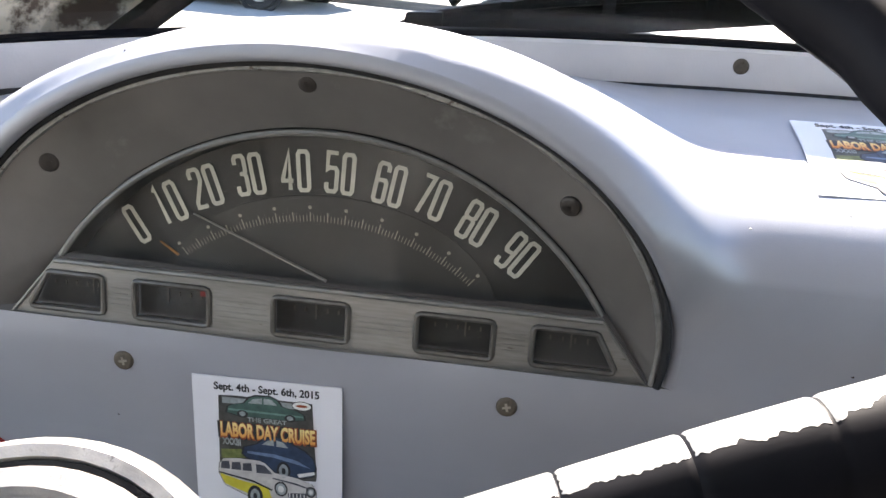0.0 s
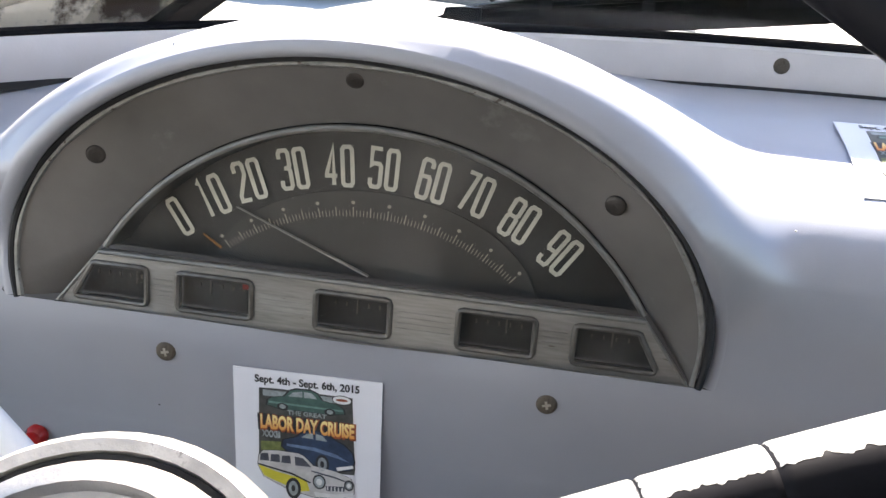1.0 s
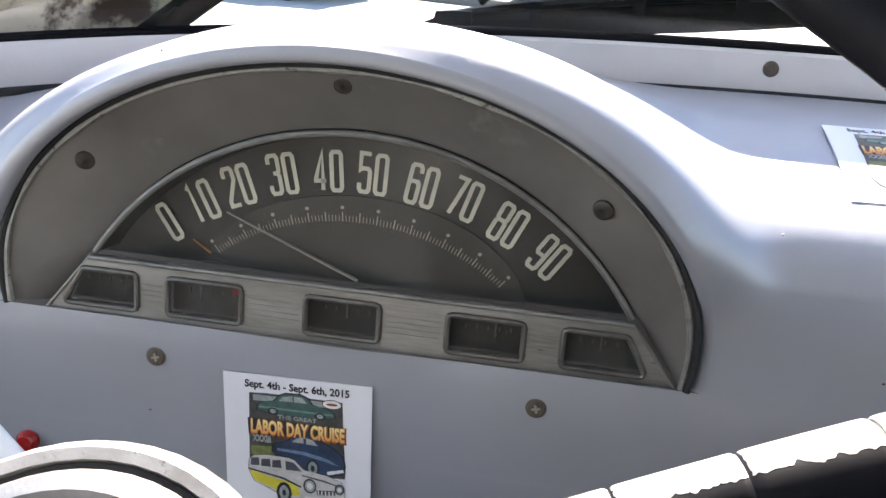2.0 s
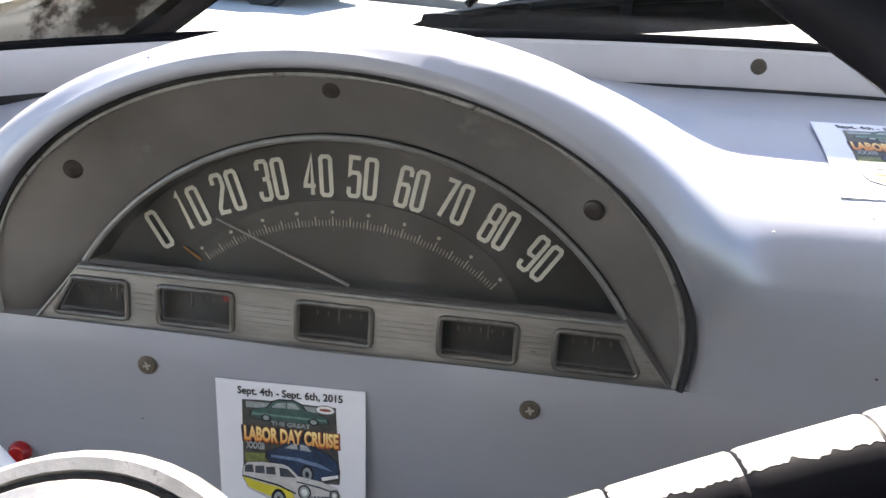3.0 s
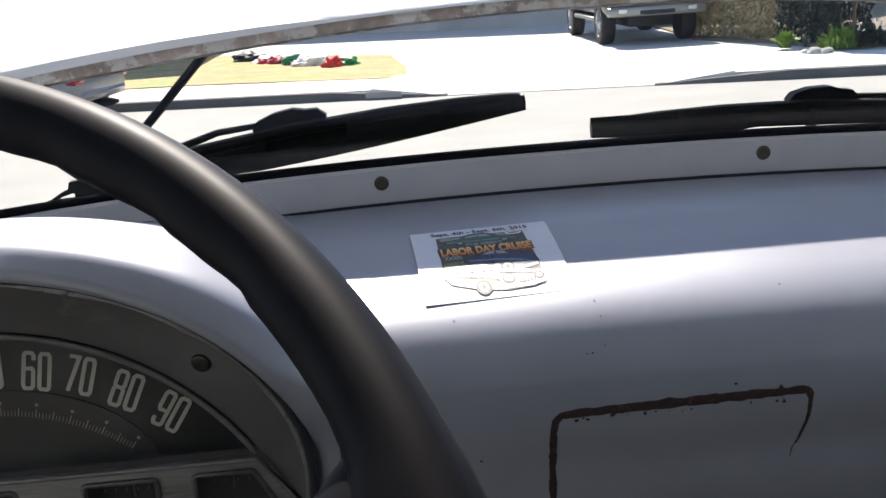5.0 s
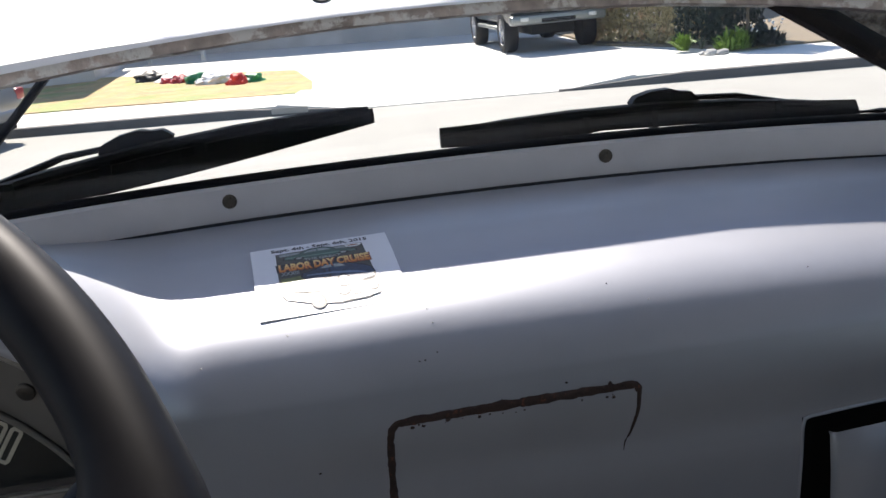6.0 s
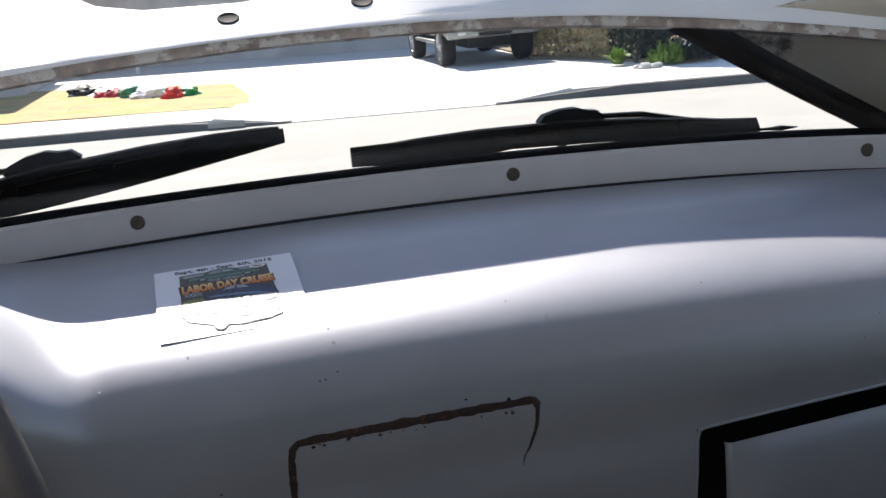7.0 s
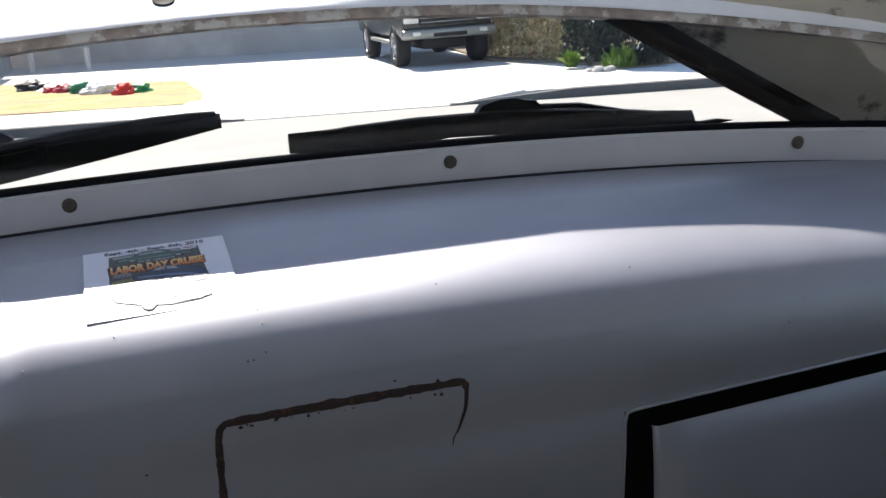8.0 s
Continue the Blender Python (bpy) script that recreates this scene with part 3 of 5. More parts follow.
    for k in range(0, 91, 10):
        a = math.radians(128.2 - 76.4 * k / 90)
        p = Vector((SCALE_C[0] + (SCALE_R[0] + 0.0068) * math.cos(a), 0.4460, SCALE_C[1] + (SCALE_R[1] + 0.0068) * math.sin(a)))
        bm.faces.new([bm.verts.new(p + Vector((0.0009 * math.cos(t), 0, 0.0009 * math.sin(t)))) for t in np.arange(0, 6.2, 0.6)])
    part("scale_dots", bm, TICK, dial, smooth=False, flip=False)
    # needle and the small orange mark
    bm = bmesh.new()
    tube(bm, [NEEDLE_A, [(a + b) / 2 for a, b in zip(NEEDLE_A, NEEDLE_B)], NEEDLE_B], [0.0007, 0.0010, 0.0013], 8, flat=0.5)
    part("needle", bm, NEEDLE, cl, "pale slim speedometer needle")
    bm = bmesh.new()
    tube(bm, [ORANGE_A, ORANGE_B], [0.0004, 0.0007], 6)
    part("orange_pointer", bm, ORANGE, cl, "short faded orange mark")
    # front glass
    bm = bmesh.new()
    top = inner_arc(40, 0.0005)
    rows = [[(x, 0.4345, z) for x, z in top], [(x, 0.4345, BAR_TOP) for x, z in top]]
    grid(bm, rows)
    part("front_glass", bm, CLEAR, cl, "dusty clear glass")
    # the aluminium bar with its five openings
    bar = bmesh.new()
    hb, ht = 0.1495, 0.1270
    side = lambda z: hb + (ht - hb) * (z - BAR_LOW) / (BAR_TOP - BAR_LOW)
    z0, z1 = 1.3365, 1.3548
    y0, y1 = 0.4250, 0.4300
    slab(bar, [(CX + 0.0065 - side(BAR_LOW), BAR_LOW), (CX + 0.0065 + side(BAR_LOW), BAR_LOW), (CX + 0.0065 + side(z0), z0), (CX + 0.0065 - side(z0), z0)], y0, y1)
    slab(bar, [(CX + 0.0065 - side(z1), z1), (CX + 0.0065 + side(z1), z1), (CX + 0.0065 + side(BAR_TOP), BAR_TOP), (CX + 0.0065 - side(BAR_TOP), BAR_TOP)], y0, y1)
    stops = [(CX + 0.0065 - side(z0), CX + 0.0065 - side(z1))]
    for (l0, l1, r0, r1) in WINDOWS:
        stops += [(l0, l1), (r0, r1)]
    stops.append((CX + 0.0065 + side(z0), CX + 0.0065 + side(z1)))
    for k in range(0, len(stops), 2):
        a, b = stops[k], stops[k + 1]
        slab(bar, [(a[0], z0), (b[0], z0), (b[1], z1), (a[1], z1)], y0, y1)
    br = part("gauge_bar", bar, ALU, cl, "tarnished brushed aluminium bar", smooth=False)
    bm = bmesh.new()
    tube(bm, [(CX + 0.0065 - hb, 0.4235, BAR_LOW), (CX + 0.0065 + hb, 0.4235, BAR_LOW)], 0.0016, 8)
    tube(bm, [(CX + 0.0065 - ht, 0.4245, BAR_TOP), (CX + 0.0065 + ht, 0.4245, BAR_TOP)], 0.0013, 8)
    tube(bm, [(CX + 0.0065 - hb, 0.4240, BAR_LOW), (CX + 0.0065 - ht, 0.4260, BAR_TOP)], 0.0008, 8)
    tube(bm, [(CX + 0.0065 + hb, 0.4240, BAR_LOW), (CX + 0.0065 + ht, 0.4260, BAR_TOP)], 0.0008, 8)
    part("bar_beading", bm, TRIM_LINE, br)
    for x0, x1 in ((stops[2][1], stops[3][0]), (stops[4][1], stops[5][0]), (stops[6][1], stops[7][0]), (stops[8][1], stops[9][0])):
        for q in range(4):
            bm = bmesh.new()
            z = 1.3415 + q * 0.0027
            box(bm, x0 + 0.003, x1 - 0.003, 0.4246, 0.4251, z, z + 0.0006)
            part("rib", bm, ALU, br, smooth=False)
    for k, (l0, l1, r0, r1) in enumerate(WINDOWS):
        bm = bmesh.new()
        loop = [(l0 + 0.002, z0), (r0 - 0.002, z0), (r0 - 0.0006, z0 + 0.0006), (r0, z0 + 0.002), (r1, z1 - 0.002), (r1 - 0.0006, z1 - 0.0006), (r1 - 0.002, z1), (l1 + 0.002, z1), (l1 + 0.0006, z1 - 0.0006), (l1, z1 - 0.002), (l0, z0 + 0.002), (l0 + 0.0006, z0 + 0.0006)]
        tube(bm, [(x, 0.4246, z) for x, z in loop], 0.0014, 8, loop=True, up=(0, 1, 0))
        fr = part("small_gauge_frame", bm, GAUGE_RIM, cl)
        bm = bmesh.new()
        slab(bm, [(l0 - 0.001, z0 - 0.001), (r0 + 0.001, z0 - 0.001), (r1 + 0.001, z1 + 0.001), (l1 - 0.001, z1 + 0.001)], 0.4350, 0.4360)
        part("small_gauge_card", bm, GAUGE, fr, "dark gauge card", smooth=False)
        bm = bmesh.new()
        w = r0 - l0
        for q in range(5):
            x = l0 + w * (0.2 + 0.15 * q)
            box(bm, x, x + 0.0007, 0.4343, 0.4351, 1.3455, 1.3475)
        x = l0 + w * (0.74, 0.35, 0.5, 0.6, 0.45)[k]
        box(bm, x, x + 0.0008, 0.4335, 0.4341, 1.3425, 1.3525)
        part("gauge_marks", bm, GAUGE_MARK, fr, smooth=False)
        if k == 1:
            bm = bmesh.new()
            box(bm, r0 - 0.0075, r0 - 0.0045, 0.4340, 0.4351, 1.3470, 1.3500)
            part("red_mark", bm, RED_MARK, fr, "dim red warning mark", smooth=False)
        bm = bmesh.new()
        bm.faces.new([bm.verts.new(p) for p in ((l0, 0.4285, z0), (r0, 0.4285, z0), (r1, 0.4285, z1), (l1, 0.4285, z1))])
        part("small_gauge_glass", bm, CLEAR, fr, smooth=False)
    return cl


FIGURES = [(x, z, math.degrees(math.asin((-0.087 - x) / 0.1437)) * 0.85) for x, z in
           ((-0.178, 1.375), (-0.162, 1.387), (-0.144, 1.397), (-0.123, 1.405), (-0.101, 1.409), (-0.080, 1.410), (-0.057, 1.407), (-0.037, 1.403), (-0.016, 1.393), (0.004, 1.380))]
SCALE_C, SCALE_R = (-0.085, 1.277), (0.109, 0.109)
NEEDLE_A, NEEDLE_B = (-0.149, 0.4445, 1.384), (-0.084, 0.4435, 1.358)
ORANGE_A, ORANGE_B = (-0.166, 0.446, 1.368), (-0.157, 0.446, 1.362)
WINDOWS = [(-0.2215, -0.2130, -0.1855, -0.1855), (-0.1705, -0.1705, -0.1345, -0.1345), (-0.1040, -0.1040, -0.0690, -0.0690), (-0.0375, -0.0375, -0.0025, -0.0025), (0.0150, 0.0150, 0.0525, 0.0445)]
dashboard = build_dashboard()
cluster = build_cluster()
panel_screw = screw_mesh("panel_screw", 0.0048, BRASS, STEEL)
for x, z in ((-0.1755, 1.3150), (0.0065, 1.3153)):
    hold("screw", panel_screw, dashboard, "brass cross-head screw", Matrix.Translation((x, 0.4225, z)) @ FACE @ Matrix.Rotation(0.1, 4, "Z"))
bm = bmesh.new()
lathe(bm, [(0.0058, 0), (0.0058, 0.003), (0.004, 0.0055), (0.0005, 0.0062)], 16, Matrix.Translation((-0.2480, 0.4315, 1.2540)) @ FACE)
part("warning_lamp", bm, paint("red_lens", (0.30, 0.012, 0.012), 0.2), dashboard, "small round red warning lens")


# ---- moulding, windscreen, header and pillars ----
def sweep(bm, xs, section, mat=0, close=True, cap=True):
    """Lofts a section of (forward, up) offsets from the moulding's foot line along the car's width."""
    rows = []
    for x in xs:
        y, z = seam(x)
        rows.append([(x, y + a, z + b) for a, b in (section(x) if callable(section) else section)])
    vs = grid(bm, rows, close=close, mat=mat)
    if cap and close:
        bm.faces.new(vs[0]), bm.faces.new(vs[-1][::-1])


XS = [round(-0.36 + 0.02 * k, 3) for k in range(62)]
moulding = thing("windscreen_moulding", (XC, 0.645, 1.436), "silver painted metal moulding strip under the windscreen", "moulding", kind="structure")
bm = bmesh.new()
sweep(bm, XS, [(0, 0.0008), (-0.0006, 0.010), (0.0002, 0.0222), (0.0022, 0.0242), (0.012, 0.0245), (0.012, -0.004), (0.002, -0.004)])
part("strip", bm, SILVER_TRIM, moulding)
bm = bmesh.new()
sweep(bm, XS, [(-0.0014, -0.004), (-0.0012, -0.0006), (-0.0004, 0.0006), (0.004, 0.0006), (0.004, -0.004)])
part("seam_gap", bm, BLACK_GAP, moulding, "dark gap at the foot of the strip")
trim_screw = screw_mesh("trim_screw", 0.0047, BRASS, BRASS)
for x in (-0.1400, 0.1175, 0.3740, 0.6250):
    y, z = seam(x)
    hold("screw", trim_screw, moulding, "tarnished brass screw", Matrix.Translation((x, y - 0.0006, z + 0.0138)) @ FACE)
bm = bmesh.new()
sweep(bm, XS, [(0.003, 0.0240), (0.0015, 0.0254), (0.003, 0.0270), (0.009, 0.0282), (0.016, 0.0278), (0.018, 0.022), (0.010, 0.020)])
part("rubber_seal", bm, RUBBER, moulding, "perished black rubber seal")


def header_edge(x):
    return 1.5621 - 0.218 * (x - 0.20) ** 2 - float(np.interp(x, (-0.2, 0.03, 0.22, 0.42, 0.64), (0.016, 0.013, 0.008, 0.004, 0.003)))


# ridge heights, out of view, shaped to place the shadow's edge on the shelf
def header_top(x):
    return float(np.interp(x, (-0.46, -0.2, 0.0, 0.05, 0.12, 0.21, 0.29, 0.38, 0.49, 0.70, 0.95), (1.61, 1.632, 1.632, 1.618, 1.583, 1.582, 1.588, 1.597, 1.600, 1.612, 1.60)))


def header_run(x):
    return 0.037 + 0.090 * (1 - float(blend(0.02, 0.15, x)))


def lean(x, z):
    """Depth of the windscreen's surface."""
    return seam(x)[0] + 0.026 - 0.5 * (z - 1.465)


HX = [round(-0.46 + 0.03 * k, 3) for k in range(49)]
header = thing("windscreen_header", (XC, 0.66, 1.56), "white painted windscreen header with a rusty lower edge", "header", kind="structure")
bm = bmesh.new()
rows = []
for x in HX:
    e, t = header_edge(x) + 0.0066, header_top(x)
    y = lean(x, e)
    run = header_run(x)
    rows.append([(x, y - 0.004, e), (x, y - 0.0035, e + 0.06 * (t - e))] + [(x, y - 0.003 + run * q, e + (0.06 + 0.94 * q) * (t - e)) for q in (0.25, 0.5, 0.75, 1.0)] + [(x, y + run + 0.010, t - 0.003), (x, y + run + 0.006, t - 0.012), (x, y + 0.018, e)])
vs = grid(bm, rows, close=True)
part("panel", bm, WHITE_METAL, header)
bm = bmesh.new()
rows = []
for x in HX:
    e = header_edge(x) + 0.0007 * noise.noise((x * 60, 0, 0))
    rows.append([(x, lean(x, e) - 0.0055, e + 0.0068), (x, lean(x, e) - 0.0050, e), (x, lean(x, e) + 0.008, e - 0.0015), (x, lean(x, e) + 0.016, e + 0.0050)])
grid(bm, rows, close=True)
part("flange", bm, RUST_EDGE, header, "rusty flange with flaking paint")
# unseen lip added over the glass, shading the moulding and back of the shelf
bm = bmesh.new()
rows = []
for x in HX:
    e = header_edge(x) + 0.009
    y = lean(x, e) + 0.014
    rows.append([(x, y, e), (x, y + 0.06, e + 0.006), (x, y + 0.168, e + 0.011), (x, y + 0.170, e + 0.015), (x, y + 0.06, e + 0.011), (x, y, e + 0.006)])
vs = grid(bm, rows, close=True)
bm.faces.new(vs[0]), bm.faces.new(vs[-1][::-1])
part("shade_lip", bm, WHITE_METAL, header)
for x in (0.1930, 0.2800):
    e, t, run = header_edge(x) + 0.0066, header_top(x), header_run(x)
    bm = bmesh.new()
    lathe(bm, [(0.0072, -0.001), (0.0072, 0.0006), (0.0062, 0.0010), (0.005, 0.0004), (0.0005, 0.0002)], 24, Matrix.Translation((x, lean(x, e) - 0.003 + run * 0.56, e + (t - e) * 0.58)) @ Matrix.Rotation(math.atan2((t - e) * 0.94, run), 4, "X"))
    part("visor_hole", bm, BLACK_GAP, header, "empty slotted visor screw hole")


def build_pillar(name, foot, top, out, low_out, rub, cap=None):
    """A raked pillar: a rubber-edged bar beside the glass and beige sheet metal beyond it."""
    pl = thing(name, (foot[0], lean(foot[0], 1.46), 1.45), "beige painted windscreen pillar, rust-stained, stains deepened for shade, with black rubber edge", "pillar", kind="structure")
    s = 1 if out > foot[0] else -1
    bm = bmesh.new()
    rows = []
    for k in range(13):
        t = k / 12
        a = (foot[0] + (top[0] - foot[0]) * t, foot[1] + (top[1] - foot[1]) * t)
        row = []
        for q in range(16):
            f = (q / 15) ** 1.4
            x = a[0] + (out - a[0]) * f + s * 0.03 * (1 - f)
            z = a[1] + (low_out - foot[1]) * f * (1 - t)
            z = min(z, cap(x)) if cap else z
            row.append((x, lean(x, z) + 0.020 - 0.010 * math.sin(min(f * 3, 1.57)), z))
        rows.append(row)
    grid(bm, rows)
    sheet = part("sheet", bm, BEIGE, pl)
    sheet.modifiers.new("thickness", "SOLIDIFY").thickness = 0.01
    bm = bmesh.new()
    pts = []
    for k in range(13):
        t = k / 12
        x, z = foot[0] + (top[0] - foot[0]) * t + s * rub * 1.25, foot[1] + (top[1] - foot[1]) * t
        pts.append((x, lean(x, z) + 0.012, z))
    tube(bm, pts, rub, 10, flat=0.7, up=(0, 1, 0))
    part("rubber_edge", bm, PILLAR_RUBBER, pl)
    return pl


build_pillar("pillar", (0.656, 1.448), (0.4729, 1.5522), 1.02, 1.425, 0.0125)
build_pillar("pillar", (-0.237, 1.441), (-0.1255, 1.532), -0.48, 1.40, 0.0125, lambda x: float(np.interp(x, (-0.48, -0.32, -0.27, -0.245), (1.44, 1.458, 1.475, 1.535))))

windscreen = thing("windscreen", (XC, 0.665, 1.465), "dusty clear curved windscreen glass", "windscreen", kind="structure")
bm = bmesh.new()
inner = []
for x in HX[4:-6]:
    zs = [seam(x)[1] + 0.0255 + (header_edge(x) + 0.012 - seam(x)[1] - 0.0255) * k / 6 for k in range(7)]
    inner.append([(x, lean(x, z) + 0.002, z) for z in zs] + [(x, lean(x, z) + 0.006, z) for z in zs[::-1]])
vs = grid(bm, inner, close=True)
bm.faces.new(vs[0]), bm.faces.new(vs[-1][::-1])
GLASS = bpy.data.materials.new("windscreen_solid_glass")
GLASS.use_nodes = True
gb = GLASS.node_tree.nodes["Principled BSDF"]
gb.inputs["Transmission Weight"].default_value, gb.inputs["Roughness"].default_value, gb.inputs["IOR"].default_value = 1.0, 0.0, 1.45
gb.inputs["Base Color"].default_value = (0.97, 0.985, 0.97, 1)
gn, gl_ = GLASS.node_tree.nodes, GLASS.node_tree.links
dust, mix, dn, dr, dc = gn.new("ShaderNodeBsdfTranslucent"), gn.new("ShaderNodeMixShader"), gn.new("ShaderNodeTexNoise"), gn.new("ShaderNodeMapRange"), gn.new("ShaderNodeTexCoord")
dust.inputs[0].default_value = (0.8, 0.78, 0.74, 1)
dn.inputs["Scale"].default_value, dn.inputs["Detail"].default_value = 14, 6
dr.inputs["From Min"].default_value, dr.inputs["From Max"].default_value, dr.inputs["To Min"].default_value, dr.inputs["To Max"].default_value = 0.3, 0.75, 0.001, 0.006
gl_.new(dc.outputs["Object"], dn.inputs[0]), gl_.new(dn.outputs[0], dr.inputs[0]), gl_.new(dr.outputs[0], mix.inputs[0])
gl_.new(gb.outputs[0], mix.inputs[1]), gl_.new(dust.outputs[0], mix.inputs[2]), gl_.new(mix.outputs[0], gn["Material Output"].inputs[0])
part("pane", bm, GLASS, windscreen)


# ---- wipers ----
WIPER_BLACK = paint("wiper_black", (0.0055, 0.006, 0.0085), 0.62, 0.0, 0.25, 60, 0.04, 500, spec=0.15)


def build_wiper(tip, heel, hub, foot, rise, thick=0.0, slot=False):
    w = thing("wiper", heel, "black rubber windscreen wiper lying along the foot of the glass", "wiper", "windscreen wipers")
    tip, heel, hub, foot = Vector(tip), Vector(heel), Vector(hub), Vector(foot)
    d = tip - heel
    bm = bmesh.new()
    rows = []
    for k in range(25):
        t = k / 24 if slot else 0.037 + 0.963 * k / 24
        p = heel + d * t
        h = 0.0050 + 0.0045 * math.sin(math.pi * t) + thick
        low = -0.0044 + 0.0044 * blend(0.30, 0.36, t) * (1 - blend(0.64, 0.70, t)) if slot else -h
        rows.append([p + Vector((0, -0.003, low)), p + Vector((0, -0.004, h * 0.3)), p + Vector((0, 0.001, h)), p + Vector((0, 0.004, h * 0.35)), p + Vector((0, 0.003, low))])
    vs = grid(bm, rows, close=True)
    bm.faces.new(vs[0]), bm.faces.new(vs[-1][::-1])
    part("blade", bm, WIPER_BLACK, w)
    if slot:
        bm = bmesh.new()
        tube(bm, [heel + d * 0.9 * k / 12 + Vector((0, 0, -0.0030 - 0.0018 * math.sin(math.pi * k / 12))) for k in range(13)], 0.0019, 6, flat=1.3)
        part("wiping_edge", bm, WIPER_BLACK, w)
    bm = bmesh.new()
    pts = [heel + d * t + Vector((0, 0.002, 0.004 + rise * math.sin(math.pi * t) ** 0.8)) for t in (0.01 if slot else 0.045, 0.06, 0.15, 0.3, 0.5, 0.7, 0.85, 0.94, 0.99)]
    tube(bm, pts, [0.003, 0.004, 0.0048, 0.0055, 0.006, 0.0055, 0.0048, 0.004, 0.003], 8, flat=0.8)
    part("bracket", bm, WIPER_BLACK, w)
    if not slot:
        # pressed heel plate with a long hole, tapering to a point
        rim = ((-0.0107, -0.0031), (-0.0007, 0.0028), (0.0058, 0.0058), (0.0068, 0.0102), (0.018, 0.0116), (0.030, 0.012), (0.030, -0.0064), (0.0173, -0.0064), (-0.0030, -0.0050))
        hole = ((-0.0016, -0.0019), (-0.0015, 0.0000), (0.0040, 0.0015), (0.0083, 0.0027), (0.0096, 0.0025), (0.0098, 0.0019), (0.0095, 0.0), (0.0092, -0.0018), (0.0040, -0.0019))
        bm = bmesh.new()
        grid(bm, [[heel + Vector((q[k][0], y, q[k][1])) for q, y in ((rim, -0.005), (rim, 0.002), (hole, 0.002), (hole, -0.005))] for k in range(9)], close=True, loop=True)
        part("heel_plate", bm, WIPER_BLACK, w)
    else:
        bm = bmesh.new()
        tube(bm, [heel + d.normalized() * q for q in (0.004, -0.006, -0.020, -0.034)], [0.0034, 0.0016, 0.0036, 0.0006], 8, flat=0.6)
        part("end_clip", bm, WIPER_BLACK, w)
    for t in ((0.2, 0.5, 0.663, 0.8) if slot else (0.22, 0.42, 0.62, 0.8)):
        bm = bmesh.new()
        p = heel + d * t
        wide = 0.0022 if slot else 0.004
        box(bm, -wide, wide, -0.004, 0.005, -0.004, 0.006 + rise * 0.8, Matrix.Translation(p))
        part("claw", bm, WIPER_BLACK, w)
    bm = bmesh.new()
    cm = Matrix.Translation(hub) @ Matrix.Rotation(math.atan(d.z / d.x), 4, "Y").inverted()
    slabs = [(-0.026, -0.002), (-0.022, 0.003), (-0.010, 0.0065), (0.004, 0.0075), (0.012, 0.005), (0.020, 0.0045), (0.026, -0.001), (0.024, -0.006), (0.010, -0.007), (0.006, -0.003), (-0.004, -0.003), (-0.008, -0.007), (-0.022, -0.006)]
    slab(bm, slabs, -0.005, 0.006)
    bmesh.ops.transform(bm, matrix=cm, verts=bm.verts[:])
    bmesh.ops.triangulate(bm, faces=[f for f in bm.faces if len(f.verts) > 4])
    part("clip", bm, WIPER_BLACK, w)
    bm = bmesh.new()
    mid = (hub + foot) / 2 + Vector((0, 0.006, 0.005))
    tube(bm, [hub, mid, foot], [0.0032, 0.0040, 0.0060], 8, flat=0.6)
    part("arm", bm, WIPER_BLACK, w)
    bm = bmesh.new()
    lathe(bm, [(0.011, -0.03), (0.011, 0.004), (0.008, 0.009), (0.001, 0.010)], 16, Matrix.Translation(foot - Vector((0, 0, 0.010))))
    part("pivot", bm, WIPER_BLACK, w)
    return w


build_wiper((0.222, 0.690, 1.489), (-0.097, 0.672, 1.4512), (0.058, 0.690, 1.489), (-0.045, 0.700, 1.466), 0.009)
build_wiper((0.268, 0.690, 1.465), (0.584, 0.682, 1.452), (0.437, 0.694, 1.477), (0.560, 0.705, 1.456), 0.009, 0.0045, True)
bm = bmesh.new()
tube(bm, [(-0.066, 0.700, 1.466), (-0.039, 0.700, 1.493), (0.008, 0.700, 1.541), (0.022, 0.700, 1.555)], 0.0031, 8)
spare_arm = part("wiper_link", bm, WIPER_BLACK)
tagged(spare_arm, "thin black wiper link bar standing up outside the glass", "wiper part")

# ---- steering wheel ----
WB, WA = radians(54.0), radians(-9.1)
WC = Vector((-0.1145, 0.1151, 1.4155))
wn_ = Vector((math.sin(WA) * math.cos(WB), -math.cos(WA) * math.cos(WB), math.sin(WB)))
wu = Vector((0, 0, 1)).cross(wn_).normalized()
wv = wn_.cross(wu)
WM = Matrix((wu, wv, wn_)).transposed().to_4x4()
WM.translation = WC
WR, WT, DISH = 0.2426, 0.0115, 0.045
SPOKES = (24.9, 155.1, 270)


# pale grey that paints the sun's shine onto the black spokes
SPOKE_SHINE = paint("spoke_shine", (0.26, 0.256, 0.25), 0.35, 0.0, 0.35, 60, 0.0, 300, spec=0.5)
HUB_M = WM @ Matrix.Translation((0.0229, 0.0050, -0.060)) @ Matrix.Diagonal((1.079, 1.079, 1.079, 1))


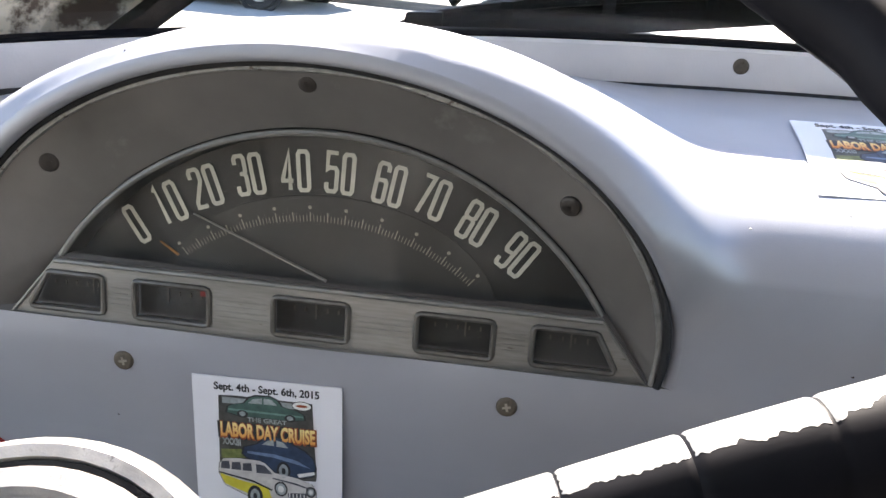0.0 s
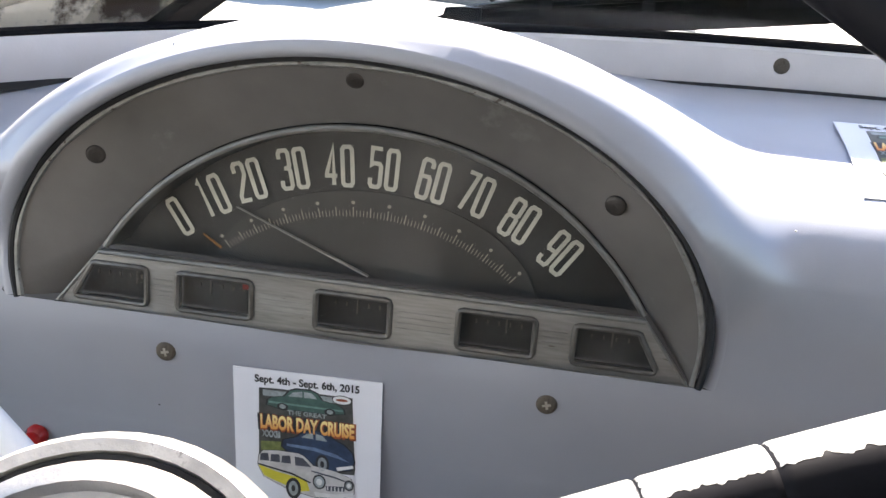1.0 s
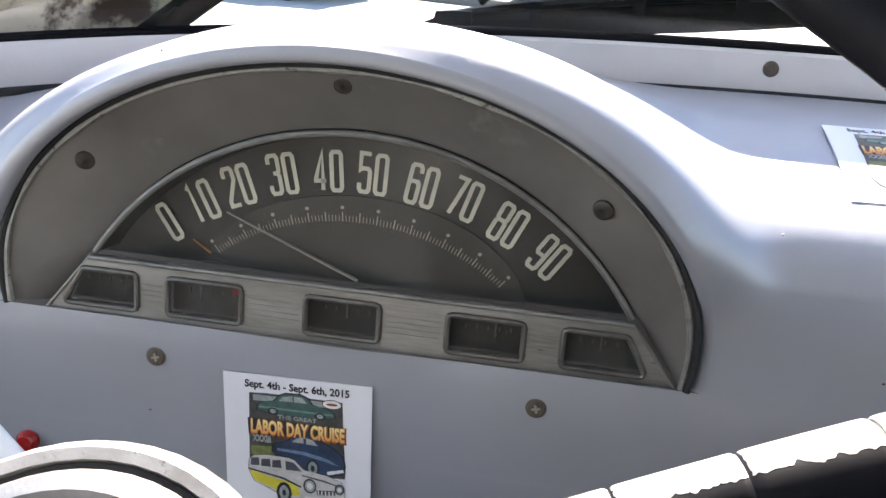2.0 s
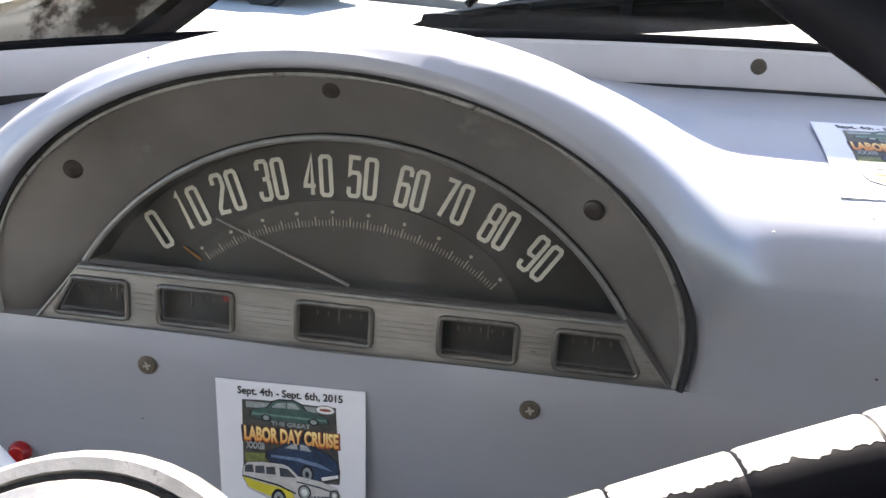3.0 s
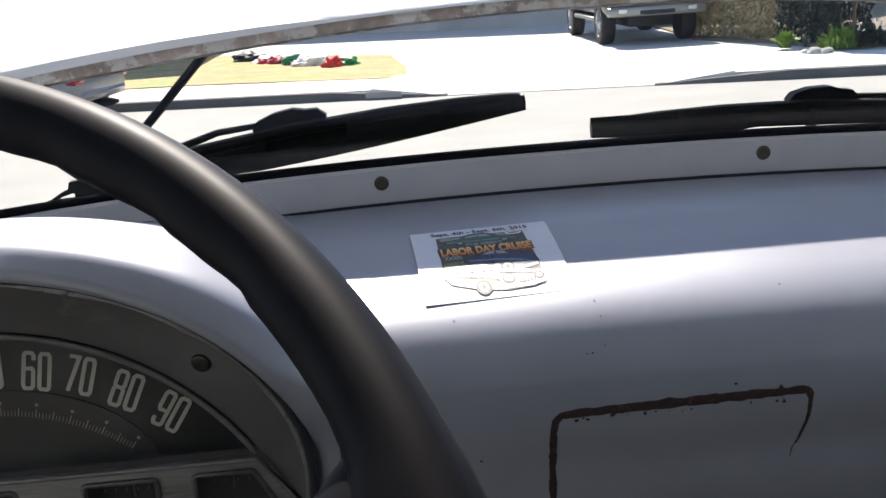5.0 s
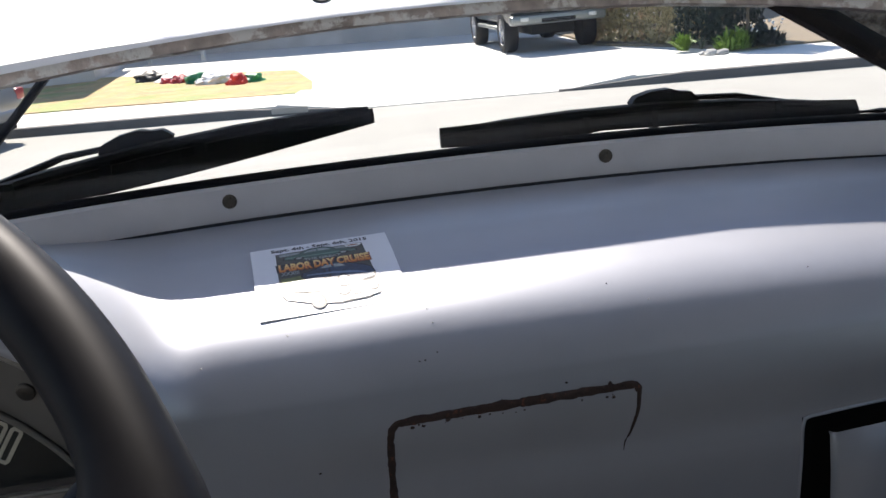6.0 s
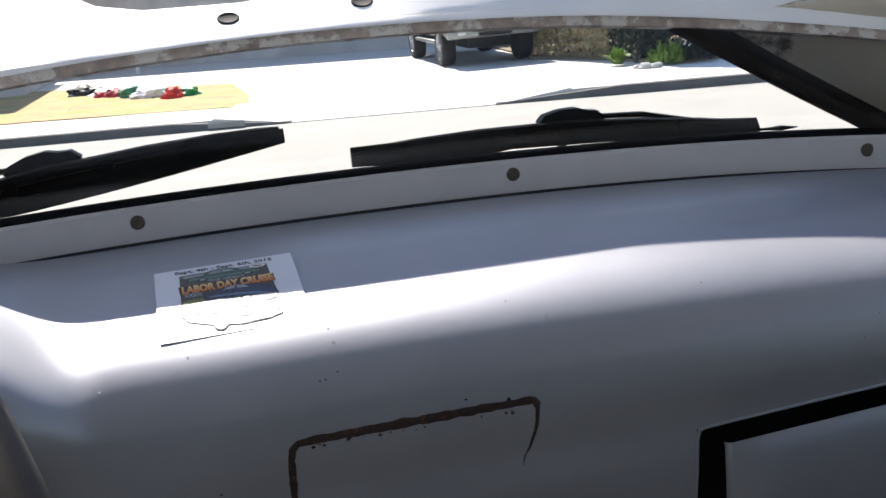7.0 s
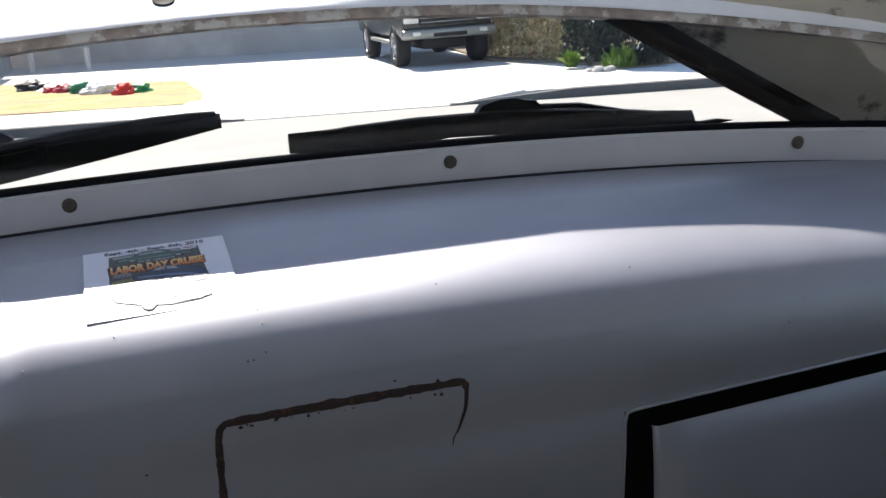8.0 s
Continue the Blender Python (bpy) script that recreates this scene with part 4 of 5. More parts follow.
def build_wheel():
    w = thing("steering_wheel", WC, "black steering wheel with ribbed spokes and pitted chrome horn ring", "steering wheel")
    bm = bmesh.new()
    rows = []
    n = 180
    for k in range(n):
        a = 2 * math.pi * k / n
        grip = 0.0016 * max(0.0, math.sin(a * 36)) if not any(abs((math.degrees(a) - s + 180) % 360 - 180) < 14 for s in SPOKES) else 0
        near = max(math.exp(-(((math.degrees(a) - s + 182.8) % 360 - 180) / 3.6) ** 2) for s in SPOKES)
        row = []
        for q in range(14):
            b = 2 * math.pi * q / 14
            inward = max(0, -math.cos(b))
            r = WT + 0.001 * near + (0.008 * near - grip) * inward
            row.append(WM @ Vector(((WR + r * math.cos(b)) * math.cos(a), (WR + r * math.cos(b)) * math.sin(a), 0.95 * WT * math.sin(b))))
        rows.append(row)
    grid(bm, rows, close=True, loop=True)
    part("rim", bm, WHEEL, w, "glossy black rim with finger grips behind")
    for s in SPOKES:
        a = radians(s)
        d = Vector((math.cos(a), math.sin(a), 0))
        side = Vector((-math.sin(a), math.cos(a), 0))
        def section(t, b, grow):
            """A point of the spoke's skin: along it, round it, and lifted off it."""
            end = blend(0.66, 1.0, t)
            wd = 0.0098 + 0.014 * blend(0.80, 1.0, t) ** 1.5
            ring = 1 - 0.05 * math.exp(-(((t * 8.6) % 1.0 - 0.5) / 0.028) ** 2) * (t < 0.8)
            lift = -0.0015 - (DISH - 0.001) * (1 - t) ** 1.3
            turn = radians(34 * (1 - end))
            cb, sb = math.cos(b), math.sin(b)
            p1 = (wd * ring + grow) * math.copysign(abs(cb) ** 0.85, cb)
            p2 = ((0.0100 - 0.0014 * end) * ring + grow) * math.copysign(abs(sb) ** 0.85, sb)
            p1, p2 = p1 * math.cos(turn) + p2 * math.sin(turn), p2 * math.cos(turn) - p1 * math.sin(turn)
            r = 0.045 + (WR - 0.050) * t
            return WM @ (d * r + side * (p1 - 0.0112) + Vector((0, 0, lift + p2)))
        bm = bmesh.new()
        grid(bm, [[section(k / 260, b, 0) for b in np.linspace(0, 2 * math.pi, 29)[:-1]] for k in range(261)], close=True)
        sp = part("spoke", bm, WHEEL, w, "ribbed black spoke")
        # pale strips painting the sun's highlight along the top, broken by the ribs' joints
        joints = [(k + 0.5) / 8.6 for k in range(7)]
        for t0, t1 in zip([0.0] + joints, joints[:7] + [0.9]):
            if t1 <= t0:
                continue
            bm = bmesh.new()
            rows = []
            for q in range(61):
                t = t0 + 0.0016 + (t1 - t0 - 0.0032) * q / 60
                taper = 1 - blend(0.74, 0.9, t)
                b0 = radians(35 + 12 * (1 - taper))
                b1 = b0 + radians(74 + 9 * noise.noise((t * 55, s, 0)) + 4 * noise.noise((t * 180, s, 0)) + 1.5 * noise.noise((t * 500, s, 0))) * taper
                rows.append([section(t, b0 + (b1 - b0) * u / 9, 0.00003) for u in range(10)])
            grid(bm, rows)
            part("shine_strip", bm, SPOKE_SHINE, sp, "pale strip painted as the sun's highlight on the spoke")
    bm = bmesh.new()
    lathe(bm, [(0.040, -0.06), (0.049, -0.03), (0.0535, -0.015), (0.0545, -0.006), (0.0535, 0.003), (0.050, 0.007), (0.0472, 0.0066), (0.0466, -0.006)], 48, HUB_M)
    hub = part("hub", bm, paint("hub_grey", (0.50, 0.485, 0.465), 0.36, 0.75, 0.4, 90, 0.12, 500, speck=(0.22, 0.20, 0.19), speck_amount=0.10, speck_scale=110), w, "pitted pale chrome hub ring")
    bm = bmesh.new()
    lathe(bm, [(0.0470, -0.006), (0.0468, 0.0056), (0.0400, 0.0056), (0.0395, -0.006)], 48, HUB_M)
    part("hub_groove", bm, BLACK_GAP, hub)
    bm = bmesh.new()
    lathe(bm, [(0.0453, -0.006), (0.0451, 0.0062), (0.0430, 0.0092), (0.0385, 0.0104), (0.0370, 0.0082), (0.0352, 0.0082), (0.0335, 0.0112), (0.026, 0.0145), (0.015, 0.017), (0.001, 0.0175)], 48, HUB_M)
    part("horn_button", bm, CHROME, hub, "pitted chrome horn button")
    bm = bmesh.new()
    tube(bm, [(-0.145, 0.335, 1.250), (-0.190, 0.330, 1.2965), (-0.206, 0.330, 1.3145), (-0.250, 0.330, 1.364)], [0.0085, 0.0075, 0.0070, 0.0055], 14)
    part("signal_lever", bm, WHITE_METAL, w, "pale worn lever on the column")
    bm = bmesh.new()
    tube(bm, [WM @ Vector((0, 0, -0.06)), WM @ Vector((0, 0, -0.16)), WM @ Vector((0, 0.0, -0.45))], 0.024, 18)
    part("column", bm, paint("column_grey", (0.25, 0.25, 0.26), 0.45), w)
    return w


build_wheel()


# ---- event cards ----
def build_card(m, w, h, bend, label):
    """A printed card in its own plane: x across, y up, z off the face."""
    card = new("event_card")
    tagged(card, label, "card", "event cards")
    def lay(name, me_or_bm, mat, lift, lab=""):
        me = me_or_bm
        if isinstance(me_or_bm, bmesh.types.BMesh):
            me = bpy.data.meshes.new(name)
            me_or_bm.to_mesh(me)
            me_or_bm.free()
        me.materials.clear()
        me.materials.append(mat)
        for v in me.vertices:
            v.co.z += lift + bend(v.co.y / h)
        ob = new(name, me)
        ob.parent = card
        if lab:
            ob["label"] = lab
        return ob
    bm = bmesh.new()
    rows = [[(x, y, z) for x, z in ((-w / 2, 0), (w / 2, 0), (w / 2, -0.0006), (-w / 2, -0.0006))] for y in np.linspace(-h, 0, 13)]
    vs = grid(bm, rows, close=True)
    bm.faces.new(vs[0]), bm.faces.new(vs[-1][::-1])
    bmesh.ops.recalc_face_normals(bm, faces=bm.faces)
    lay("card_sheet", bm, PAPER, 0, "white card")
    def shape(name, pts, mat, lift):
        b = bmesh.new()
        b.faces.new([b.verts.new((x * w, -(y + 0.28 * max(y - 0.45, 0)) * w, 0)) for x, y in pts])
        bmesh.ops.triangulate(b, faces=b.faces[:])
        bmesh.ops.subdivide_edges(b, edges=b.edges[:], cuts=4 if len(pts) > 12 and max(p[0] for p in pts) - min(p[0] for p in pts) > 0.3 else 1)
        bmesh.ops.recalc_face_normals(b, faces=b.faces)
        lay(name, b, mat, lift)
    def words(text, x, y, size, width, mat, lift, bold=0.0):
        me = letters(text, size * w, width, 0.00003, bold)
        me.transform(Matrix.Translation((x * w, -y * w, 0)))
        lay("lettering", me, mat, lift)
    words("Sept. 4th - Sept. 6th, 2015", 0, 0.070, 0.076, 0.88, INK, 0.0002, 0.00016)
    ring = lambda cx, cy, rx, ry, n=14, a0=0, a1=360: [(cx + rx * math.cos(radians(a0 + (a1 - a0) * k / n)), cy - ry * math.sin(radians(a0 + (a1 - a0) * k / n))) for k in range(n)]
    def edged(name, pts, mat, lift, by=0.012):
        """A shape with a dark printed outline behind it."""
        cx, cy = sum(p[0] for p in pts) / len(pts), sum(p[1] for p in pts) / len(pts)
        out = []
        for x, y in pts:
            l = math.hypot(x - cx, y - cy) or 1
            out.append((x + (x - cx) / l * by, y + (y - cy) / l * by))
        shape(name + "_outline", out, INK, lift - 0.00003)
        shape(name, pts, mat, lift)
    L = 0.00015
    shape("print_backing", [(-0.325, 0.135), (-0.20, 0.128), (0.0, 0.13), (0.305, 0.135), (0.315, 0.42), (0.33, 0.62), (0.325, 0.66), (-0.20, 0.68), (-0.335, 0.60), (-0.33, 0.40)], DARK_PRINT, L)
    shape("print_sky", [(-0.30, 0.145), (0.285, 0.145), (0.285, 0.185), (-0.30, 0.19)], MIST_PRINT, L + 0.00004)
    edged("print_green_car", [(-0.27, 0.255), (-0.262, 0.215), (-0.235, 0.195), (-0.15, 0.178), (-0.115, 0.135), (-0.07, 0.118), (0.02, 0.115), (0.07, 0.135), (0.10, 0.178), (0.20, 0.198), (0.245, 0.225), (0.25, 0.26), (0.15, 0.275), (-0.18, 0.275)], GREEN_PRINT, L + 0.00010)
    shape("print_flank", [(-0.26, 0.225), (0.24, 0.232), (0.245, 0.245), (-0.262, 0.24)], GREEN_PALE, L + 0.00014)
    shape("print_window", [(-0.095, 0.142), (-0.03, 0.128), (-0.03, 0.172), (-0.125, 0.175)], MIST_PRINT, L + 0.00014)
    shape("print_window", [(-0.02, 0.128), (0.035, 0.132), (0.07, 0.172), (-0.02, 0.172)], MIST_PRINT, L + 0.00014)
    for x in (-0.165, 0.155):
        shape("print_tyre", ring(x, 0.258, 0.038, 0.028), INK, L + 0.00016)
        shape("print_hubcap", ring(x, 0.256, 0.022, 0.017), MIST_PRINT, L + 0.00020)
    edged("print_badge", ring(0.235, 0.158, 0.062, 0.030), PALE_PRINT, L + 0.00018, 0.006)
    shape("print_badge_centre", ring(0.235, 0.158, 0.040, 0.010), RED_PRINT, L + 0.00022)
    words("THE GREAT", 0.0, 0.296, 0.044, 1.15, MIST_PRINT, L + 0.00020, 0.0001)
    shape("title_ground", [(-0.34, 0.325), (0.325, 0.325), (0.335, 0.452), (-0.335, 0.452)], INK, L + 0.00012)
    words("LABOR DAY CRUISE", 0.004, 0.394, 0.148, 0.490, RED_PRINT, L + 0.00018, 0.0010)
    words("LABOR DAY CRUISE", 0.0, 0.390, 0.142, 0.505, GOLD_PRINT, L + 0.00024, 0.0004)
    words("XXXIII", -0.245, 0.478, 0.070, 0.62, MIST_PRINT, L + 0.00020, 0.0002)
    shape("print_grass", [(-0.32, 0.52), (-0.17, 0.51), (-0.14, 0.56), (-0.32, 0.575)], OLIVE_PRINT, L + 0.00006)
    edged("print_blue_car", [(-0.17, 0.535), (-0.16, 0.495), (-0.07, 0.470), (-0.02, 0.430), (0.05, 0.412), (0.12, 0.420), (0.17, 0.455), (0.25, 0.485), (0.305, 0.525), (0.322, 0.58), (0.30, 0.63), (0.16, 0.655), (0.02, 0.635), (-0.10, 0.585)], BLUE_PRINT, L + 0.00026)
    shape("print_highlight", [(-0.14, 0.515), (0.05, 0.520), (0.20, 0.545), (0.29, 0.585), (0.19, 0.565), (0.04, 0.540), (-0.14, 0.530)], BLUE_PALE, L + 0.00030)
    shape("print_window", [(-0.04, 0.468), (0.0, 0.440), (0.04, 0.432), (0.045, 0.470)], MIST_PRINT, L + 0.00032)
    shape("print_window", [(0.06, 0.432), (0.105, 0.440), (0.14, 0.475), (0.06, 0.472)], MIST_PRINT, L + 0.00032)
    edged("print_wheel", ring(0.105, 0.615, 0.032, 0.042), MIST_PRINT, L + 0.00034, 0.016)
    shape("print_hubcap", ring(0.105, 0.615, 0.014, 0.020), INK, L + 0.00038)
    shape("print_chrome", [(0.20, 0.625), (0.315, 0.60), (0.318, 0.618), (0.21, 0.645)], PALE_PRINT, L + 0.00034)
    edged("print_cream_car", [(-0.342, 0.665), (-0.335, 0.605), (-0.305, 0.575), (-0.20, 0.565), (-0.06, 0.568), (-0.02, 0.580), (0.045, 0.632), (0.20, 0.650), (0.30, 0.680), (0.325, 0.72), (0.325, 0.775), (0.24, 0.815), (0.05, 0.825), (-0.12, 0.800), (-0.30, 0.735)], CREAM_PRINT, L + 0.00034, 0.004)
    shape("print_yellow_flank", [(-0.338, 0.665), (-0.20, 0.695), (-0.06, 0.715), (0.0, 0.735), (0.02, 0.79), (-0.05, 0.80), (-0.14, 0.775), (-0.30, 0.728)], YELLOW_PRINT, L + 0.00046)
    shape("print_trim", [(-0.34, 0.655), (-0.10, 0.690), (0.03, 0.735), (0.02, 0.742), (-0.11, 0.700), (-0.34, 0.664)], INK, L + 0.00050)
    for x0, x1 in ((-0.322, -0.262), (-0.250, -0.185), (-0.173, -0.110)):
        shape("print_window", [(x0, 0.592), (x1 - 0.006, 0.586), (x1, 0.634), (x0 - 0.004, 0.636)], SLATE_PRINT, L + 0.00050)
    shape("print_windscreen", [(-0.085, 0.588), (-0.025, 0.592), (0.030, 0.640), (-0.08, 0.642)], SLATE_PRINT, L + 0.00050)
    shape("print_bonnet_line", [(0.03, 0.660), (0.19, 0.680), (0.29, 0.705), (0.29, 0.711), (0.18, 0.690), (0.03, 0.668)], SLATE_PRINT, L + 0.00050)
    for x, y, r in ((0.085, 0.725, 0.036), (0.290, 0.725, 0.024)):
        edged("print_lamp", ring(x, y, r, r), MIST_PRINT, L + 0.00052, 0.010)
        shape("print_lamp_glass", ring(x, y, r * 0.6, r * 0.6), PALE_PRINT, L + 0.00056)
    edged("print_wheel", ring(-0.095, 0.785, 0.034, 0.046), MIST_PRINT, L + 0.00052, 0.020)
    shape("print_hubcap", ring(-0.095, 0.785, 0.014, 0.020), INK, L + 0.00056)
    shape("print_grille", [(0.13, 0.745), (0.265, 0.735), (0.26, 0.765), (0.135, 0.775)], SLATE_PRINT, L + 0.00052)
    shape("print_bumper", [(0.05, 0.792), (0.20, 0.790), (0.325, 0.765), (0.32, 0.79), (0.21, 0.815), (0.06, 0.818)], PALE_PRINT, L + 0.00052)
    for k in range(5):
        shape("print_bar", [(0.14 + 0.025 * k, 0.745), (0.148 + 0.025 * k, 0.744), (0.148 + 0.025 * k, 0.770), (0.14 + 0.025 * k, 0.771)], PALE_PRINT, L + 0.00055)
    card.matrix_basis = m
    return card


DARK_PRINT = paint("print_dark", (0.055, 0.055, 0.05), 0.45, 0, 0.5, 300)
MIST_PRINT = paint("print_mist", (0.27, 0.30, 0.30), 0.45, 0, 0.5, 400)
SLATE_PRINT = paint("print_slate", (0.06, 0.065, 0.08), 0.45, 0, 0.4, 400)
GREEN_PRINT = paint("print_green", (0.045, 0.095, 0.08), 0.45, 0, 0.4, 300)
GREEN_PALE = paint("print_green_pale", (0.12, 0.22, 0.19), 0.45, 0, 0.4, 300)
OLIVE_PRINT = paint("print_olive", (0.14, 0.16, 0.05), 0.45, 0, 0.5, 400)
PALE_PRINT = paint("print_pale", (0.66, 0.66, 0.64), 0.45, 0, 0.15, 300)
CREAM_PRINT = paint("print_cream", (0.52, 0.50, 0.48), 0.45, 0, 0.25, 250)
RED_PRINT = paint("print_red", (0.26, 0.06, 0.02), 0.45, 0, 0.3, 200)
BLUE_PRINT = paint("print_blue", (0.022, 0.042, 0.085), 0.45, 0, 0.5, 300)
BLUE_PALE = paint("print_blue_pale", (0.12, 0.18, 0.28), 0.45, 0, 0.4, 300)
YELLOW_PRINT = paint("print_yellow", (0.60, 0.52, 0.05), 0.45, 0, 0.15, 200)
GOLD_PRINT = paint("print_gold", (0.75, 0.45, 0.10), 0.45, 0, 0.2, 300)
# the title fades from yellow at its head to orange at its foot
gn = GOLD_PRINT.node_tree.nodes
gsep, gramp, gtc = gn.new("ShaderNodeSeparateXYZ"), gn.new("ShaderNodeMapRange"), gn.new("ShaderNodeTexCoord")
gmix = gn.new("ShaderNodeMix")
gmix.data_type = "RGBA"
gramp.inputs["From Min"].default_value, gramp.inputs["From Max"].default_value = -0.0325, -0.0235
gmix.inputs[6].default_value, gmix.inputs[7].default_value = (0.62, 0.20, 0.02, 1), (0.85, 0.74, 0.32, 1)
for a, b in ((gtc.outputs["Object"], gsep.inputs[0]), (gsep.outputs[1], gramp.inputs[0]), (gramp.outputs[0], gmix.inputs["Factor"]), (gmix.outputs[2], gn["Principled BSDF"].inputs["Base Color"])):
    GOLD_PRINT.node_tree.links.new(a, b)
c1 = Matrix.Translation((-0.1058, 0.4215, 1.3137)) @ Matrix.Rotation(radians(-1.5), 4, "Y") @ FACE @ Matrix.Rotation(radians(3), 4, "X")
build_card(c1, 0.0722, 0.0740, lambda t: 0.0, "white printed event card stuck upright on the dashboard panel")
ax = Vector((0.0770, 0.003, 0.0010)).normalized()
up = Vector((0.0005, 0.0760, 0.0190)).normalized()
nz = ax.cross(up).normalized()
up = nz.cross(ax)
c2 = Matrix((ax, up, nz)).transposed().to_4x4()
c2.translation = (0.1690, 0.5360, 1.4380)
build_card(c2, 0.0775, 0.0775, lambda t: 0.0003 + 0.0024 * math.sin(math.pi * min(max(-t, 0), 1)), "white printed event card lying on the dashboard shelf")


# ---- the open cab round the camera, unseen, added to hold back skylight ----
CAB_PAINT = paint("cab_grey", (0.055, 0.055, 0.055), 0.6, 0.1, 0.1, 8, 0.1, 100)
cab = thing("cab_shell", (XC, -0.2, 0.0), "plain dark-painted cab body of an old pickup truck, unseen, added to limit skylight", "vehicle body", kind="structure")
bm = bmesh.new()
box(bm, -0.56, -0.50, -0.75, 0.60, 0.0, 1.20)
part("door_side", bm, CAB_PAINT, cab)
bm = bmesh.new()
box(bm, 1.00, 1.06, -0.75, 0.66, 0.0, 1.39)
part("door_side", bm, CAB_PAINT, cab)
bm = bmesh.new()
box(bm, -0.56, 1.06, -0.82, -0.75, 0.0, 1.82)
part("back_panel", bm, CAB_PAINT, cab)
bm = bmesh.new()
box(bm, -0.50, 1.00, -0.75, 0.70, 0.50, 0.56)
part("cab_floor", bm, CLOTH_SEAT, cab)
bm = bmesh.new()
box(bm, -0.50, 1.00, 0.705, 0.74, 0.0, 1.40)
part("firewall", bm, CAB_PAINT, cab)
# unseen roof, run forward to cut the skylight on the shelf
bm = bmesh.new()
box(bm, -0.56, 1.06, -0.82, 0.38, 1.82, 1.86)
part("roof", bm, WHITE_METAL, cab)
seat = thing("bench_seat", (XC, -0.45, 0.56), "dark vinyl bench seat", "seat")
bm = bmesh.new()
box(bm, -0.46, 0.96, -0.60, -0.10, 0.56, 0.90)
bevelled(bm, 0.04, 3)
part("cushion", bm, CLOTH_SEAT, seat)
bm = bmesh.new()
box(bm, -0.46, 0.96, -0.74, -0.60, 0.80, 1.38)
bevelled(bm, 0.04, 3)
part("backrest", bm, CLOTH_SEAT, seat)

# ---- outside ----
ASPHALT = paint("pale_asphalt", (0.332, 0.324, 0.299), 0.9, 0, 0.12, 1.5, 0.3, 60, speck=(0.2, 0.19, 0.18), speck_amount=-0.05, speck_scale=1.2)
CONCRETE = paint("concrete", (0.70, 0.68, 0.64), 0.9, 0, 0.12, 2.0, 0.2, 50)
KERB = paint("kerb_concrete", (0.11, 0.105, 0.10), 0.9, 0, 0.2, 3.0, 0.3, 50)
GRASS_DRY = paint("dry_grass", (0.46, 0.33, 0.16), 0.95, 0, 0.40, 9.0, 0.3, 40, speck=(0.30, 0.33, 0.12), speck_amount=0.21, speck_scale=1.1)
EARTH = paint("bare_earth", (0.20, 0.16, 0.11), 0.95, 0, 0.25, 3.0)
STREET = pose(3.0, 13.45, 0, 0, 0, -13)          # along the far kerb; y across it

bm = bmesh.new()
bm.faces.new([bm.verts.new(p) for p in ((-1500, -1500, 0), (1500, -1500, 0), (1500, 1500, 0), (-1500, 1500, 0))])
tagged(part("ground", bm, ASPHALT, smooth=False), "pale sun-bleached asphalt street and ground", "ground", kind="structure")


def plate(name, pts, z0, z1, mat, label, cat="pavement"):
    bm = bmesh.new()
    a = [bm.verts.new(STREET @ Vector((x, y, z1))) for x, y in pts]
    b = [bm.verts.new(STREET @ Vector((x, y, z0))) for x, y in pts]
    bm.faces.new(a)
    bm.faces.new(b[::-1])
    for i in range(len(a)):
        k = (i + 1) % len(a)
        bm.faces.new((a[k], a[i], b[i], b[k]))
    return tagged(part(name, bm, mat, smooth=False), label, cat, kind="structure")


plate("pavement", [(-40, 0.16), (-2.95, 0.16), (-2.95, 1.9), (-40, 1.9)], -0.05, 0.108, CONCRETE, "pale concrete pavement along the street")
plate("pavement", [(1.75, 0.16), (40, 0.16), (40, 2.6), (1.75, 2.6)], -0.05, 0.108, CONCRETE, "pale concrete pavement along the street")
plate("driveway", [(1.75, 1.9), (1.75, 2.6), (3.4, 2.6), (2.8, 4.1), (1.7, 5.8), (0.6, 14.0), (0.3, 16.5), (-30.0, 16.5), (-30.0, 1.9), (-2.95, 1.9)], -0.05, 0.10, CONCRETE, "wide pale concrete driveway and forecourt")
bm = bmesh.new()
grid(bm, [[STREET @ Vector((x, y, z)) for y, z in ((y0, -0.05), (y0, 0.012 + up), (0.9, 0.055 + up * 0.65), (1.9, 0.10 + up * 0.25), (1.9, -0.05))] for x, y0, up in ((-2.95, 0.17, 0.115), (-1.9, 0.02, 0.0), (-0.5, 0.02, 0.0), (0.75, 0.02, 0.0), (1.75, 0.17, 0.115))])
tagged(part("driveway_apron", bm, CONCRETE, smooth=False), "pale concrete apron sloping from the driveway to the street", "driveway", kind="structure")
def kerb(s0, s1, ramp0, ramp1):
    bm = bmesh.new()
    rows = []
    n = 24
    for k in range(n + 1):
        s = s0 + (s1 - s0) * k / n
        h = 0.115
        if ramp0:
            h = 0.02 + 0.095 * blend(s0, s0 + 0.9, s)
        if ramp1:
            h = 0.02 + 0.095 * (1 - blend(s1 - 0.9, s1, s))
        rows.append([STREET @ Vector((s, y, z)) for y, z in ((-0.02, -0.05), (0.0, h - 0.025), (0.02, h - 0.004), (0.05, h), (0.165, h), (0.165, -0.05))])
    grid(bm, rows, close=True)
    return part("kerb", bm, KERB)
tagged(kerb(-40, -1.9, False, True), "weathered concrete kerb along the street", "kerb", kind="structure")
tagged(kerb(0.75, 40, True, False), "weathered concrete kerb along the street", "kerb", kind="structure")
bm = bmesh.new()
box(bm, -2.98, -2.50, -0.026, -0.012, 0.02, 0.098, STREET)
tagged(part("kerb_patch", bm, paint("patch_grey", (0.30, 0.29, 0.27), 0.9, 0, 0.3, 4.0), smooth=False), "pale painted patch on the kerb face", "kerb", kind="structure")
